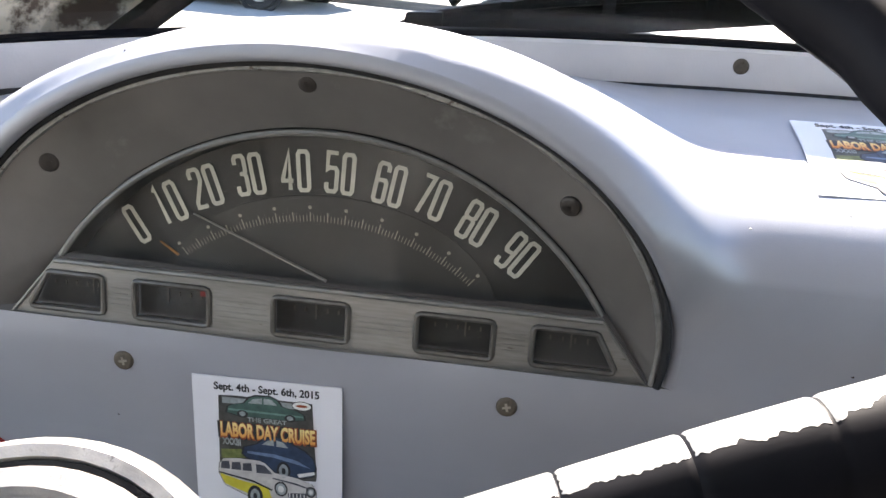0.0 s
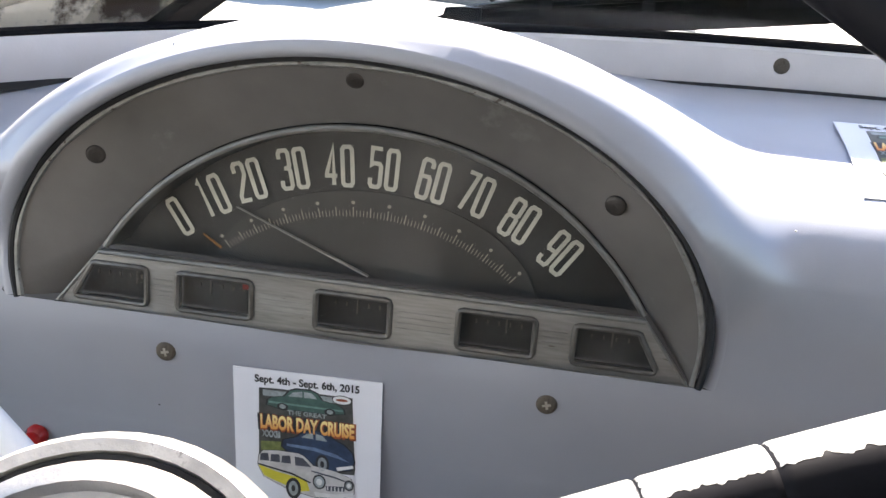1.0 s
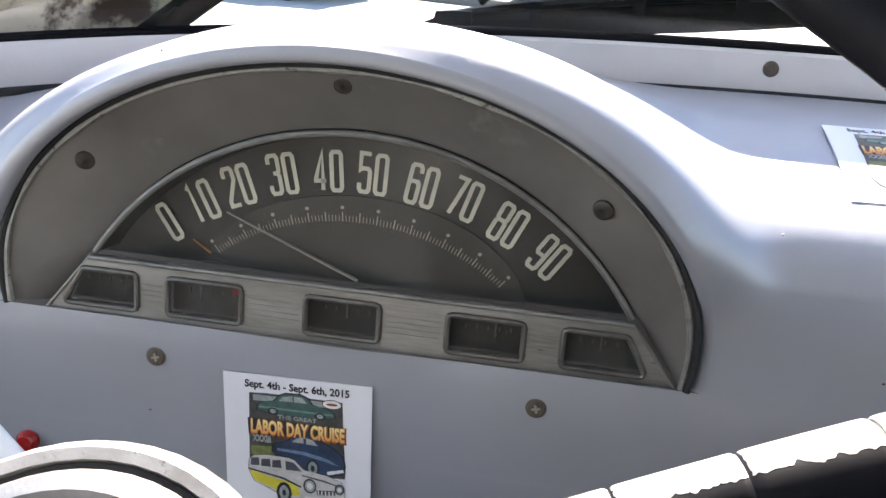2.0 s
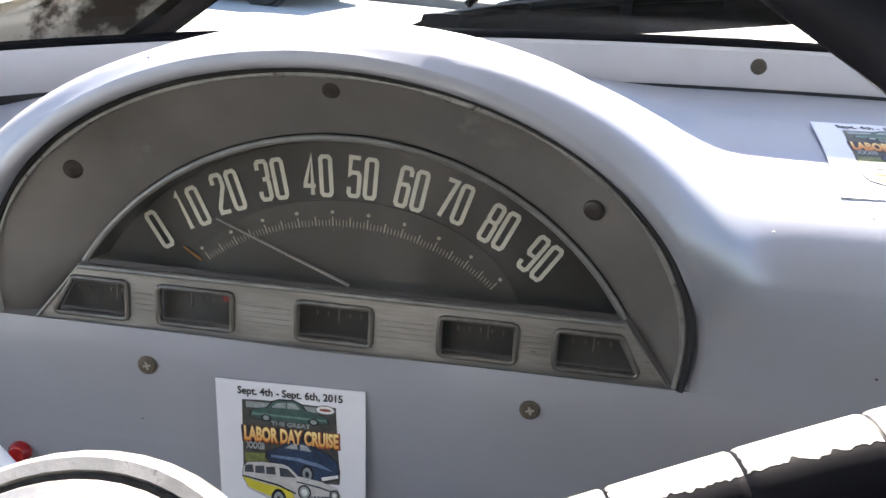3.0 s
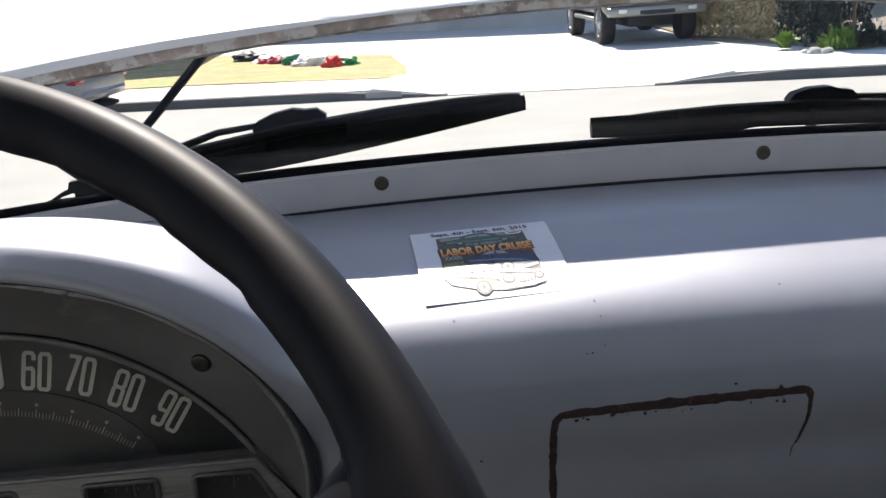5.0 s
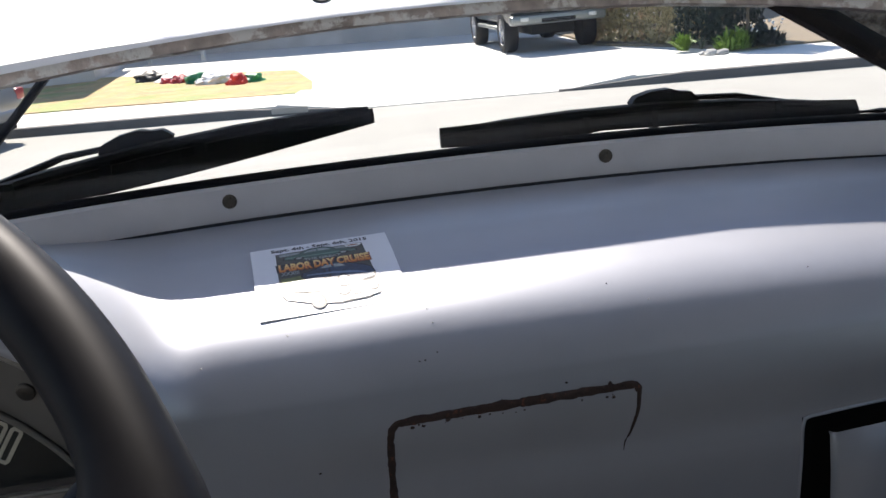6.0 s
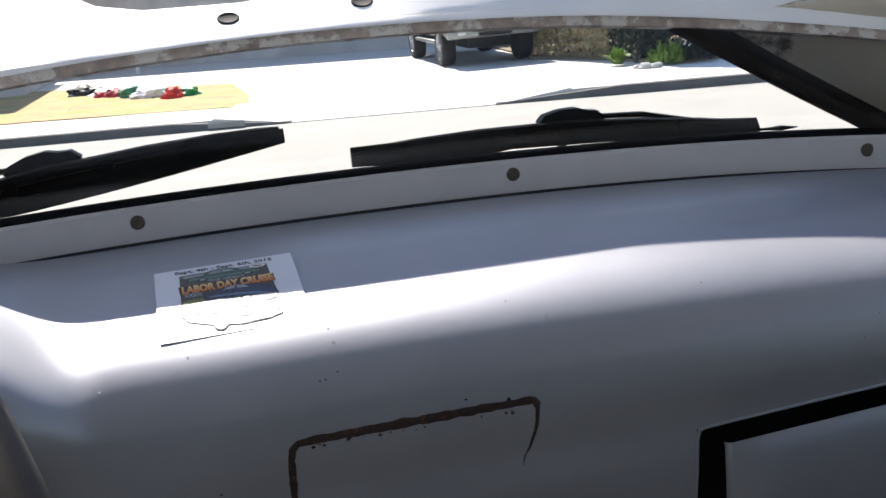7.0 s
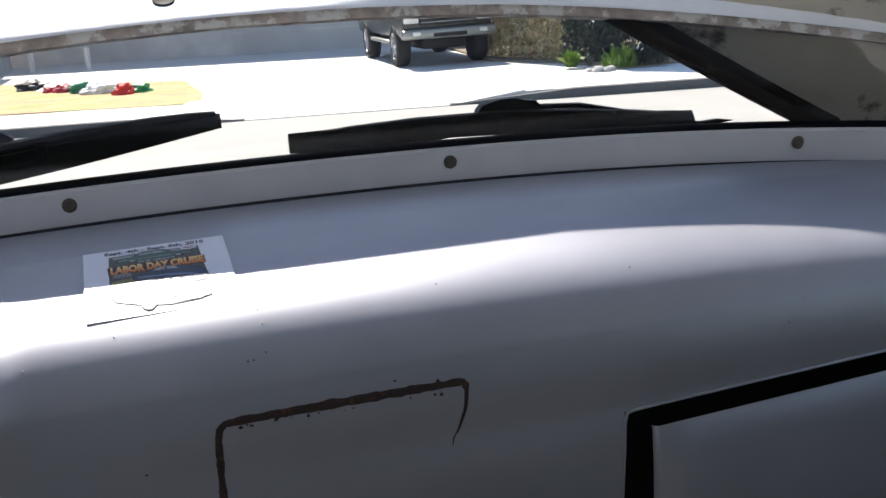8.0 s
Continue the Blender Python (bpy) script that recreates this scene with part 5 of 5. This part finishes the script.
plate("lawn", [(-12.81, 2.12), (-6.04, 2.15), (-3.27, 1.71), (-2.74, 1.63), (-3.07, 3.45), (-3.9, 6.23), (-6.38, 7.61), (-8.51, 8.86), (-14.52, 9.53)], -0.05, 0.118, GRASS_DRY, "patchy dry yellow-green lawn beside the driveway", "lawn")
plate("planting_bed", [(3.4, 2.6), (9.0, 2.6), (9.0, 14.0), (0.6, 14.0), (1.7, 5.8), (2.8, 4.1)], -0.05, 0.14, EARTH, "bare earth bed beside the driveway", "ground")


def blades(name, place_fn, count, h, lean_by, mat, seed, label, cat, wide=0.012):
    rng = random.Random(seed)
    bm = bmesh.new()
    for _ in range(count):
        x, y, z = place_fn(rng)
        a, hh = rng.random() * 6.28, h * (0.5 + rng.random() * 0.8)
        dx, dy = math.cos(a) * wide, math.sin(a) * wide
        lx, ly = (rng.random() - 0.5) * lean_by, (rng.random() - 0.5) * lean_by
        bm.faces.new([bm.verts.new(p) for p in ((x - dx, y - dy, z), (x + dx, y + dy, z), (x + dx * 0.6 + lx * 0.5, y + dy * 0.6 + ly * 0.5, z + hh * 0.6), (x + lx, y + ly, z + hh))])
    return tagged(part(name, bm, mat, smooth=False, flip=False), label, cat, kind="stuff")


def lawn_spot(r):
    x = 0.65 - 5.5 * r.random()
    y0, y1 = 15.8 - 0.41 * (x - 0.65), 20.3 - 0.95 * (x - 0.65)
    return x, y0 + (y1 - y0) * r.random(), 0.115


blades("grass", lambda r: lawn_spot(r), 5000, 0.007, 0.12, GRASS_DRY, 5, "short dry grass blades on the lawn", "grass")


# ---- heap of deflated holiday decorations ----
def heap_piece(place, size, color, seed, label):
    bm = bmesh.new()
    bmesh.ops.create_icosphere(bm, subdivisions=4, radius=1)
    for v in bm.verts:
        n = noise.noise(v.co * 1.6 + Vector((seed, 0, 0))) * 0.45 + noise.noise(v.co * 4.5 + Vector((0, seed, 0))) * 0.18
        v.co = v.co * (1 + n)
        v.co.z = max(v.co.z, -0.25)
        v.co = Vector((v.co.x * size[0], v.co.y * size[1], (v.co.z + 0.25) * size[2] * 0.72)) + Vector(place)
    ob = part("deflated_decoration", bm, paint("cloth", color, 0.6, 0, 0.2, 8, 0.3, 40))
    return tagged(ob, label, "decoration", "deflated decorations on the lawn")


heap_piece((-2.15, 21.5, 0.115), (0.33, 0.28, 0.19), (0.015, 0.015, 0.017), 1, "crumpled black fabric decoration lying on the lawn")
heap_piece((-1.62, 20.8, 0.115), (0.34, 0.26, 0.14), (0.70, 0.67, 0.66), 2, "crumpled white fabric decoration with creases on the lawn")
heap_piece((-1.50, 20.2, 0.115), (0.17, 0.16, 0.15), (0.45, 0.03, 0.05), 8, "crumpled dark red fabric decoration on the lawn")
heap_piece((-1.78, 20.4, 0.115), (0.10, 0.10, 0.12), (0.45, 0.03, 0.05), 9, "small crumpled dark red fabric decoration on the lawn")
heap_piece((-1.17, 19.75, 0.115), (0.25, 0.22, 0.19), (0.02, 0.17, 0.08), 3, "slumped green fabric decoration on the lawn")
heap_piece((-0.83, 19.3, 0.115), (0.32, 0.30, 0.20), (0.78, 0.76, 0.74), 4, "slumped white fabric decoration on the lawn")
heap_piece((-0.42, 18.5, 0.115), (0.155, 0.16, 0.21), (0.62, 0.03, 0.02), 5, "rounded bright red fabric decoration on the lawn")
heap_piece((-0.20, 18.75, 0.115), (0.22, 0.20, 0.16), (0.03, 0.28, 0.10), 6, "flat green fabric decoration on the lawn")


# ---- vehicles ----
TYRE = paint("tyre", (0.014, 0.014, 0.015), 0.85, 0, 0.2, 20)
RIM = paint("alloy_rim", (0.62, 0.62, 0.64), 0.3, 0.8, 0.1, 10)
DARKGLASS = paint("vehicle_glass", (0.015, 0.017, 0.02), 0.08)
LAMP = paint("lamp_glass", (0.65, 0.65, 0.62), 0.15)


def build_car_wheel(parent, m, r, w, spokes):
    bm = bmesh.new()
    lathe(bm, [(r * 0.66, -w / 2), (r * 0.93, -w / 2), (r, -w * 0.36), (r, w * 0.36), (r * 0.93, w / 2), (r * 0.66, w / 2), (r * 0.64, w * 0.3)], 32, m)
    ty = part("wheel", bm, TYRE, parent)
    bm = bmesh.new()
    lathe(bm, [(r * 0.66, w * 0.30), (r * 0.67, w * 0.46), (r * 0.62, w * 0.47), (r * 0.60, w * 0.25)], 32, m)
    for k in range(spokes):
        box(bm, -r * 0.045, r * 0.045, r * 0.08, r * 0.62, w * 0.32, w * 0.43, m @ Matrix.Rotation(2 * math.pi * k / spokes, 4, "Z"))
    lathe(bm, [(r * 0.14, w * 0.30), (r * 0.14, w * 0.45), (r * 0.09, w * 0.48)], 16, m)
    part("rim", bm, RIM, ty)


def shell(bm, m, stations, mat=0):
    """Body lofted through cross-sections: x, half width at sill and shoulder, sill, shoulder and top heights, half width at the top."""
    rows = []
    for x, ws, wh, wt, z0, z1, z2 in stations:
        sec = [(-ws, z0), (-wh, (z0 + z1) / 2), (-wh, z1), (-wt - (wh - wt) * 0.15, z1 + (z2 - z1) * 0.75), (-wt * 0.9, z2), (0, z2 + 0.015), (wt * 0.9, z2), (wt + (wh - wt) * 0.15, z1 + (z2 - z1) * 0.75), (wh, z1), (wh, (z0 + z1) / 2), (ws, z0)]
        rows.append([m @ Vector((x, y, z)) for y, z in sec])
    vs = grid(bm, rows, close=True, mat=mat)
    bm.faces.new(vs[0]), bm.faces.new(vs[-1][::-1])


def build_sedan(m):
    car = thing("parked_sedan", m.translation, "silver four-door sedan parked at the far kerb", "car")
    body = paint("car_silver", (0.19, 0.195, 0.21), 0.35, 0.5, 0.04, 3, coat=0.25)
    bm = bmesh.new()
    shell(bm, m, [(-2.02, .60, .70, .62, .44, .62, .72), (-1.96, .78, .84, .74, .36, .68, .86), (-1.65, .84, .90, .78, .29, .72, .95), (-1.45, .86, .90, .79, .26, .73, .96), (-1.0, .86, .91, .80, .19, .74, .98), (1.0, .86, .91, .80, .19, .74, .95), (1.6, .86, .90, .78, .20, .72, .90), (2.15, .80, .84, .70, .24, .64, .78), (2.30, .62, .70, .55, .34, .56, .66)])
    b = part("body", bm, body, car)
    bm = bmesh.new()
    shell(bm, m, [(-1.75, .70, .72, .60, .90, .93, .95), (-1.15, .78, .80, .60, .92, 1.0, 1.36), (0.0, .79, .81, .62, .92, 1.0, 1.44), (0.55, .78, .80, .58, .92, 1.0, 1.36), (1.30, .70, .72, .60, .88, .90, .92)])
    part("cabin", bm, DARKGLASS, b)
    bm = bmesh.new()
    shell(bm, m, [(-1.15, .58, .62, .55, 1.34, 1.37, 1.40), (0.0, .60, .64, .56, 1.40, 1.43, 1.46), (0.55, .56, .60, .52, 1.34, 1.36, 1.39)])
    part("roof", bm, body, b)
    for x in (-1.22, 1.45):
        for side, turn in ((-0.83, 90), (0.83, -90)):
            build_car_wheel(car, m @ Matrix.Translation((x, side, 0.335)) @ Matrix.Rotation(radians(turn), 4, "X"), 0.335, 0.21, 10)
        for side, turn in ((-0.888, 90), (0.888, -90)):
            bm = bmesh.new()
            lathe(bm, [(0.335, -0.06), (0.40, -0.03), (0.405, 0.03), (0.385, 0.034), (0.33, 0.0)], 32, m @ Matrix.Translation((x, side, 0.345)) @ Matrix.Rotation(radians(turn), 4, "X"))
            part("wheel_arch", bm, BLACK_GAP, b)
    for side in (-1, 1):
        bm = bmesh.new()
        box(bm, -0.80, 1.02, side * 0.885 - 0.022, side * 0.885 + 0.022, 0.195, 0.275, m)
        bevelled(bm, 0.015)
        part("sill", bm, BLACK_GAP, b)
    bm = bmesh.new()
    box(bm, -2.04, -1.80, -0.72, 0.72, 0.38, 0.54, m)
    bevelled(bm, 0.07, 4)
    part("rear_bumper", bm, body, b)
    bm = bmesh.new()
    tube(bm, [m @ Vector(p) for p in ((-1.35, -0.52, 0.23), (-1.55, -0.52, 0.23), (-1.85, -0.52, 0.24), (-1.97, -0.52, 0.25))], [0.03, 0.06, 0.055, 0.02], 12)
    part("exhaust", bm, BLACK_GAP, car)
    for x in (-0.35, 0.62):
        bm = bmesh.new()
        box(bm, x - 0.004, x + 0.004, -0.915, -0.905, 0.32, 0.90, m)
        part("door_gap", bm, BLACK_GAP, b)
    for y in (-0.62, 0.62):
        bm = bmesh.new()
        box(bm, 2.14, 2.27, y - 0.16, y + 0.16, 0.58, 0.70, m)
        bevelled(bm, 0.03)
        part("lamp", bm, LAMP, b)
        bm = bmesh.new()
        box(bm, -2.03, -1.86, y - 0.14 + 0.10 * (1 if y > 0 else -1), y + 0.14 + 0.10 * (1 if y > 0 else -1), 0.62, 0.80, m)
        bevelled(bm, 0.03)
        part("tail_lamp", bm, paint("tail_red", (0.30, 0.01, 0.01), 0.2), b)
    return car


build_sedan(STREET @ pose(-7.86, -0.98, 0, 0, 0, 180) @ Matrix.Diagonal((0.86, 0.86, 0.86, 1)))


def build_pickup(m):
    """Front faces local -y."""
    tr = thing("parked_pickup", m.translation, "dark green pickup truck with chrome wheels parked nose-out on the driveway", "truck")
    body = paint("truck_green", (0.022, 0.028, 0.025), 0.35, 0.1, 0.08, 3, coat=0.3)
    pale = paint("truck_bumper", (0.24, 0.25, 0.24), 0.35, 0.5, 0.1, 6)
    def block(name, x0, x1, y0, y1, z0, z1, mat, parent, bev=0.05):
        bm = bmesh.new()
        box(bm, x0, x1, y0, y1, z0 - 0.09, z1 - 0.09, m)
        bevelled(bm, bev, 2)
        return part(name, bm, mat, parent)
    b = block("body", -0.92, 0.92, 0.10, 5.2, 0.66, 1.28, body, tr, 0.10)
    block("cabin", -0.82, 0.82, 1.5, 3.3, 1.20, 1.92, DARKGLASS, b, 0.16)
    block("roof", -0.76, 0.76, 1.8, 3.2, 1.84, 1.96, body, b, 0.05)
    block("bed_cover", -0.80, 0.80, 3.4, 5.1, 1.24, 1.34, BLACK_GAP, b, 0.03)
    g = block("grille", -0.56, 0.56, 0.03, 0.16, 0.90, 1.17, BLACK_GAP, b, 0.02)
    for k in range(3):
        block("grille_bar", -0.55, 0.55, 0.01, 0.05, 0.94 + 0.08 * k, 0.965 + 0.08 * k, pale, g, 0.008)
    for s in (-1, 1):
        x = 0.73 * s
        block("headlamp", x - 0.15, x + 0.15, 0.02, 0.14, 0.94, 1.15, LAMP, b, 0.03)
        block("fog_lamp", x - 0.08 - 0.06 * s, x + 0.08 - 0.06 * s, -0.13, -0.05, 0.71, 0.79, LAMP, b, 0.02)
    block("bumper", -0.95, 0.95, -0.10, 0.14, 0.64, 0.83, pale, b, 0.05)
    block("air_intake", -0.34, 0.34, -0.115, -0.05, 0.67, 0.75, BLACK_GAP, b, 0.02)
    block("chassis", -0.45, 0.45, 0.4, 5.0, 0.42, 0.66, BLACK_GAP, b, 0.03)
    for s in (-1, 1):
        block("side_step", 0.86 * s - 0.08, 0.86 * s + 0.08, 1.5, 3.6, 0.52, 0.60, pale, b, 0.03)
        block("mirror", 1.0 * s - 0.10, 1.0 * s + 0.10, 1.62, 1.75, 1.36, 1.55, BLACK_GAP, b, 0.04)
        for y in (0.95, 4.15):
            build_car_wheel(tr, m @ Matrix.Translation((0.80 * s, y, 0.41)) @ Matrix.Rotation(radians(90), 4, "Y") @ Matrix.Rotation(0 if s > 0 else math.pi, 4, "X"), 0.41, 0.28, 6)
    return tr


build_pickup(pose(5.18, 18.45, 0.10, 0, 0, -1.5) @ Matrix.Diagonal((0.90, 0.95, 0.91, 1)))


# ---- house in the shade, fence posts ----
WALL = paint("house_wall", (0.58, 0.54, 0.51), 0.85, 0, 0.25, 2.0, 0.2, 20)
ROOF = paint("house_roof", (0.10, 0.09, 0.085), 0.9, 0, 0.3, 4.0, 0.4, 20)
house = thing("house", (-3, 33, 0), "low dark house front in deep shade behind the driveway", "house")
HM = pose(0.3, 29.0, 0, 0, 0, -26.6)
bm = bmesh.new()
box(bm, -12, 10.5, 0, 8, 0, 3.4, HM)
w_ = part("wall", bm, WALL, house, smooth=False)
bm = bmesh.new()
rows = [[HM @ Vector((x, y, z)) for y, z in ((-0.8, 3.2), (4.0, 5.0), (8.8, 3.2), (8.8, 3.05), (4.0, 4.8), (-0.8, 3.05))] for x in (-12.6, 11.1)]
vs = grid(bm, rows, close=True)
bm.faces.new(vs[0]), bm.faces.new(vs[1][::-1])
part("roof", bm, ROOF, house, smooth=False)
bm = bmesh.new()
box(bm, 2.0, 7.0, -0.06, 0.02, 0.1, 2.3, HM)
gd = part("garage_door", bm, paint("garage_paint", (0.52, 0.49, 0.47), 0.7, 0, 0.15, 2.0), w_, smooth=False)
for k in range(3):
    bm = bmesh.new()
    box(bm, 2.0, 7.0, -0.075, -0.05, 0.62 + 0.55 * k, 0.66 + 0.55 * k, HM)
    part("door_rail", bm, WALL, gd, smooth=False)
for x in (-9.5, -5.5):
    bm = bmesh.new()
    box(bm, x - 0.7, x + 0.7, -0.05, 0.03, 1.0, 2.2, HM)
    wdw = part("window", bm, DARKGLASS, w_, smooth=False)
    bm = bmesh.new()
    box(bm, x - 0.8, x + 0.8, -0.12, 0.0, 0.92, 1.0, HM)
    part("sill", bm, KERB, wdw, smooth=False)
for x in (-3.35, -2.2, -0.7):
    bm = bmesh.new()
    box(bm, x, x + 0.10, -2.6, -2.5, 0.1, 0.62, HM)
    bevelled(bm, 0.01)
    tagged(part("fence_post", bm, CONCRETE, smooth=False), "short pale wooden post standing before the house", "post", "posts before the house")

# ---- hedge, shrubs and plants ----
LEAF = paint("hedge_leaf", (0.34, 0.29, 0.16), 0.6, 0, 0.45, 6.0, speck=(0.40, 0.26, 0.15), speck_amount=0.16, speck_scale=3.0)
LEAF_DARK = paint("dark_leaf", (0.020, 0.032, 0.022), 0.6, 0, 0.4, 6.0)
LEAF_BRIGHT = paint("bright_leaf", (0.14, 0.24, 0.03), 0.5, 0, 0.35, 6.0)


def leaves(name, sample, count, size, mat, seed, label, cat, kind=""):
    rng = random.Random(seed)
    verts, faces = [], []
    for _ in range(count):
        p = Vector(sample(rng))
        q = Euler((rng.random() * 6.28, rng.random() * 6.28, rng.random() * 6.28)).to_matrix()
        s = size * (0.6 + rng.random() * 0.8)
        k = len(verts)
        verts += [p + q @ Vector(c) * s for c in ((-1, 0, 0), (0, -0.42, 0.1), (1, 0, 0), (0, 0.42, 0.1))]
        faces.append((k, k + 1, k + 2, k + 3))
    me = bpy.data.meshes.new(name)
    me.from_pydata([tuple(v) for v in verts], [], faces)
    me.materials.append(mat)
    return me


def hedge_part(parent, name, a, b, thick, h, count, mat, seed, size=0.05):
    a, b = Vector(a), Vector(b)
    n = (b - a).cross(Vector((0, 0, 1))).normalized()
    def s(r):
        u, v, w = r.random(), r.random(), r.random()
        side = 1 if r.random() < 0.5 else -1
        p = a + (b - a) * u + Vector((0, 0, v * h))
        depth = thick * (0.5 + 0.12 * noise.noise(p * 2.2)) * (1 - 0.35 * w * w)
        if r.random() < 0.25:
            p.z = h * (0.97 + 0.06 * r.random() + 0.08 * noise.noise(p * 2))
            return p + n * thick * (r.random() - 0.5)
        return p + n * side * depth
    return hold(name, leaves(name, s, count, size, mat, seed, "", ""), parent)


hedge = thing("hedge", (6.6, 18.7, 0.1), "tall brownish clipped hedge with dry patches beside the driveway", "hedge")
bm = bmesh.new()
for k in range(9):
    t = k / 8
    tube(bm, [(6.25 + 0.7 * t, 20.4 - 3.4 * t, 0.1), (6.25 + 0.7 * t + 0.05, 20.4 - 3.4 * t, 1.2), (6.3 + 0.7 * t, 20.35 - 3.4 * t, 2.1)], [0.03, 0.025, 0.012], 6)
part("stems", bm, EARTH, hedge)
hedge_part(hedge, "foliage", (6.30, 20.4, 0.12), (7.00, 17.0, 0.12), 0.7, 2.3, 15000, LEAF, 11)
shrub = thing("dark_shrub", (7.2, 16.4, 0.1), "dense dark green shrub at the end of the hedge", "shrub")
bm = bmesh.new()
for k in range(5):
    tube(bm, [(7.05 + 0.12 * k, 16.8 - 0.2 * k, 0.1), (7.05 + 0.13 * k, 16.75 - 0.2 * k, 1.4), (7.0 + 0.14 * k, 16.7 - 0.2 * k, 2.3)], [0.03, 0.02, 0.01], 6)
part("stems", bm, EARTH, shrub)
hedge_part(shrub, "foliage", (7.00, 16.9, 0.12), (7.55, 15.9, 0.12), 0.8, 2.4, 11000, LEAF_DARK, 12)


def build_clump(place, n, h, spread, mat, label, seed, heads=0.0, wide=0.05):
    """Strap leaves; heads: radius over which their feet are spread, as in a bush."""
    rng = random.Random(seed)
    cl = thing("plant", place, label, "plant", "plants beside the hedge")
    bm = bmesh.new()
    for _ in range(n):
        a, l = rng.random() * 6.28, h * (0.6 + 0.6 * rng.random())
        o = spread * (0.3 + 0.7 * rng.random())
        fa, fr = rng.random() * 6.28, math.sqrt(rng.random())
        foot = Vector(place) + Vector((math.cos(fa) * fr * heads, math.sin(fa) * fr * heads, heads * 0.8 * (1 - fr * fr) * rng.random() ** 0.5))
        d, s = Vector((math.cos(a), math.sin(a), 0)), Vector((-math.sin(a), math.cos(a), 0))
        rows = []
        for k in range(5):
            t = k / 4
            w = wide * h * math.sin(math.pi * (0.12 + 0.86 * t))
            p = foot + d * (0.02 + o * t) + Vector((0, 0, l * (t - 0.55 * t * t * (o / spread))))
            rows.append([p - s * w, p + Vector((0, 0, 0.3 * w)), p + s * w])
        grid(bm, rows)
    part("leaves", bm, mat, cl, flip=False)
    return cl


build_clump((6.40, 15.78, 0.12), 150, 0.30, 0.22, LEAF_BRIGHT, "bright green strap-leaved plant beside the hedge", 3, 0.05, 0.07)
build_clump((6.56, 15.45, 0.14), 14, 0.26, 0.12, LEAF_DARK, "small dark leafy plant beside the hedge", 4)
build_clump((6.95, 15.12, 0.12), 420, 0.22, 0.16, LEAF_BRIGHT, "broad bright green bush beside the hedge", 7, 0.25, 0.08)
flowering = build_clump((7.36, 15.05, 0.13), 300, 0.24, 0.16, LEAF_DARK, "dark green bush with white flowers beside the hedge", 8, 0.26, 0.09)
rng = random.Random(21)
PETAL = paint("white_petal", (0.75, 0.75, 0.72), 0.6, 0, 0.1, 30)
for _ in range(14):
    bm = bmesh.new()
    a = rng.random() * 6.28
    p = Matrix.Translation((7.36 + 0.22 * math.cos(a), 15.05 - 0.10 + 0.2 * math.sin(a), 0.36 + 0.16 * rng.random())) @ Euler((rng.random(), rng.random(), a)).to_matrix().to_4x4()
    lathe(bm, [(0.004, 0.0), (0.016, 0.006), (0.024, 0.016), (0.020, 0.014), (0.003, 0.004)], 10, p)
    part("flower", bm, PETAL, flowering, "white flower")
ROCK = paint("pale_rock", (0.42, 0.41, 0.39), 0.9, 0, 0.45, 14, 0.4, 60)
for x, y, r in ((6.42, 14.78, 0.085), (6.53, 14.70, 0.065), (6.36, 14.93, 0.06), (6.61, 14.78, 0.075)):
    bm = bmesh.new()
    bmesh.ops.create_icosphere(bm, subdivisions=3, radius=r)
    for v in bm.verts:
        v.co *= 1 + 0.35 * noise.noise(v.co * 14 + Vector((x * 9, y * 9, 0)))
        v.co.z = max(v.co.z * 0.7, -0.35 * r)
    bmesh.ops.transform(bm, matrix=Matrix.Translation((x, y, 0.108 + 0.34 * r)), verts=bm.verts[:])
    tagged(part("rock", bm, ROCK), "pale rough rock beside the planting bed", "rock", "rocks by the bed")


# house wing added so that its shadow lies over the end of the lawn
wing = thing("house_wing", (-8.0, 23.4, 0), "plain low house wing added to shade the end of the lawn", "house")
bm = bmesh.new()
box(bm, -14.0, -3.45, 23.2, 29.5, 0, 4.1)
ww = part("wall", bm, WALL, wing, smooth=False)
bm = bmesh.new()
box(bm, -14.4, -3.23, 23.0, 29.9, 4.1, 4.4)
part("roof", bm, ROOF, wing, smooth=False)
for x in (-11.5, -8.5, -5.5):
    bm = bmesh.new()
    box(bm, x - 0.6, x + 0.6, 23.15, 23.22, 1.0, 2.3)
    wdw = part("window", bm, DARKGLASS, ww, smooth=False)
    bm = bmesh.new()
    box(bm, x - 0.7, x + 0.7, 23.08, 23.2, 0.92, 1.0)
    part("sill", bm, KERB, wdw, smooth=False)
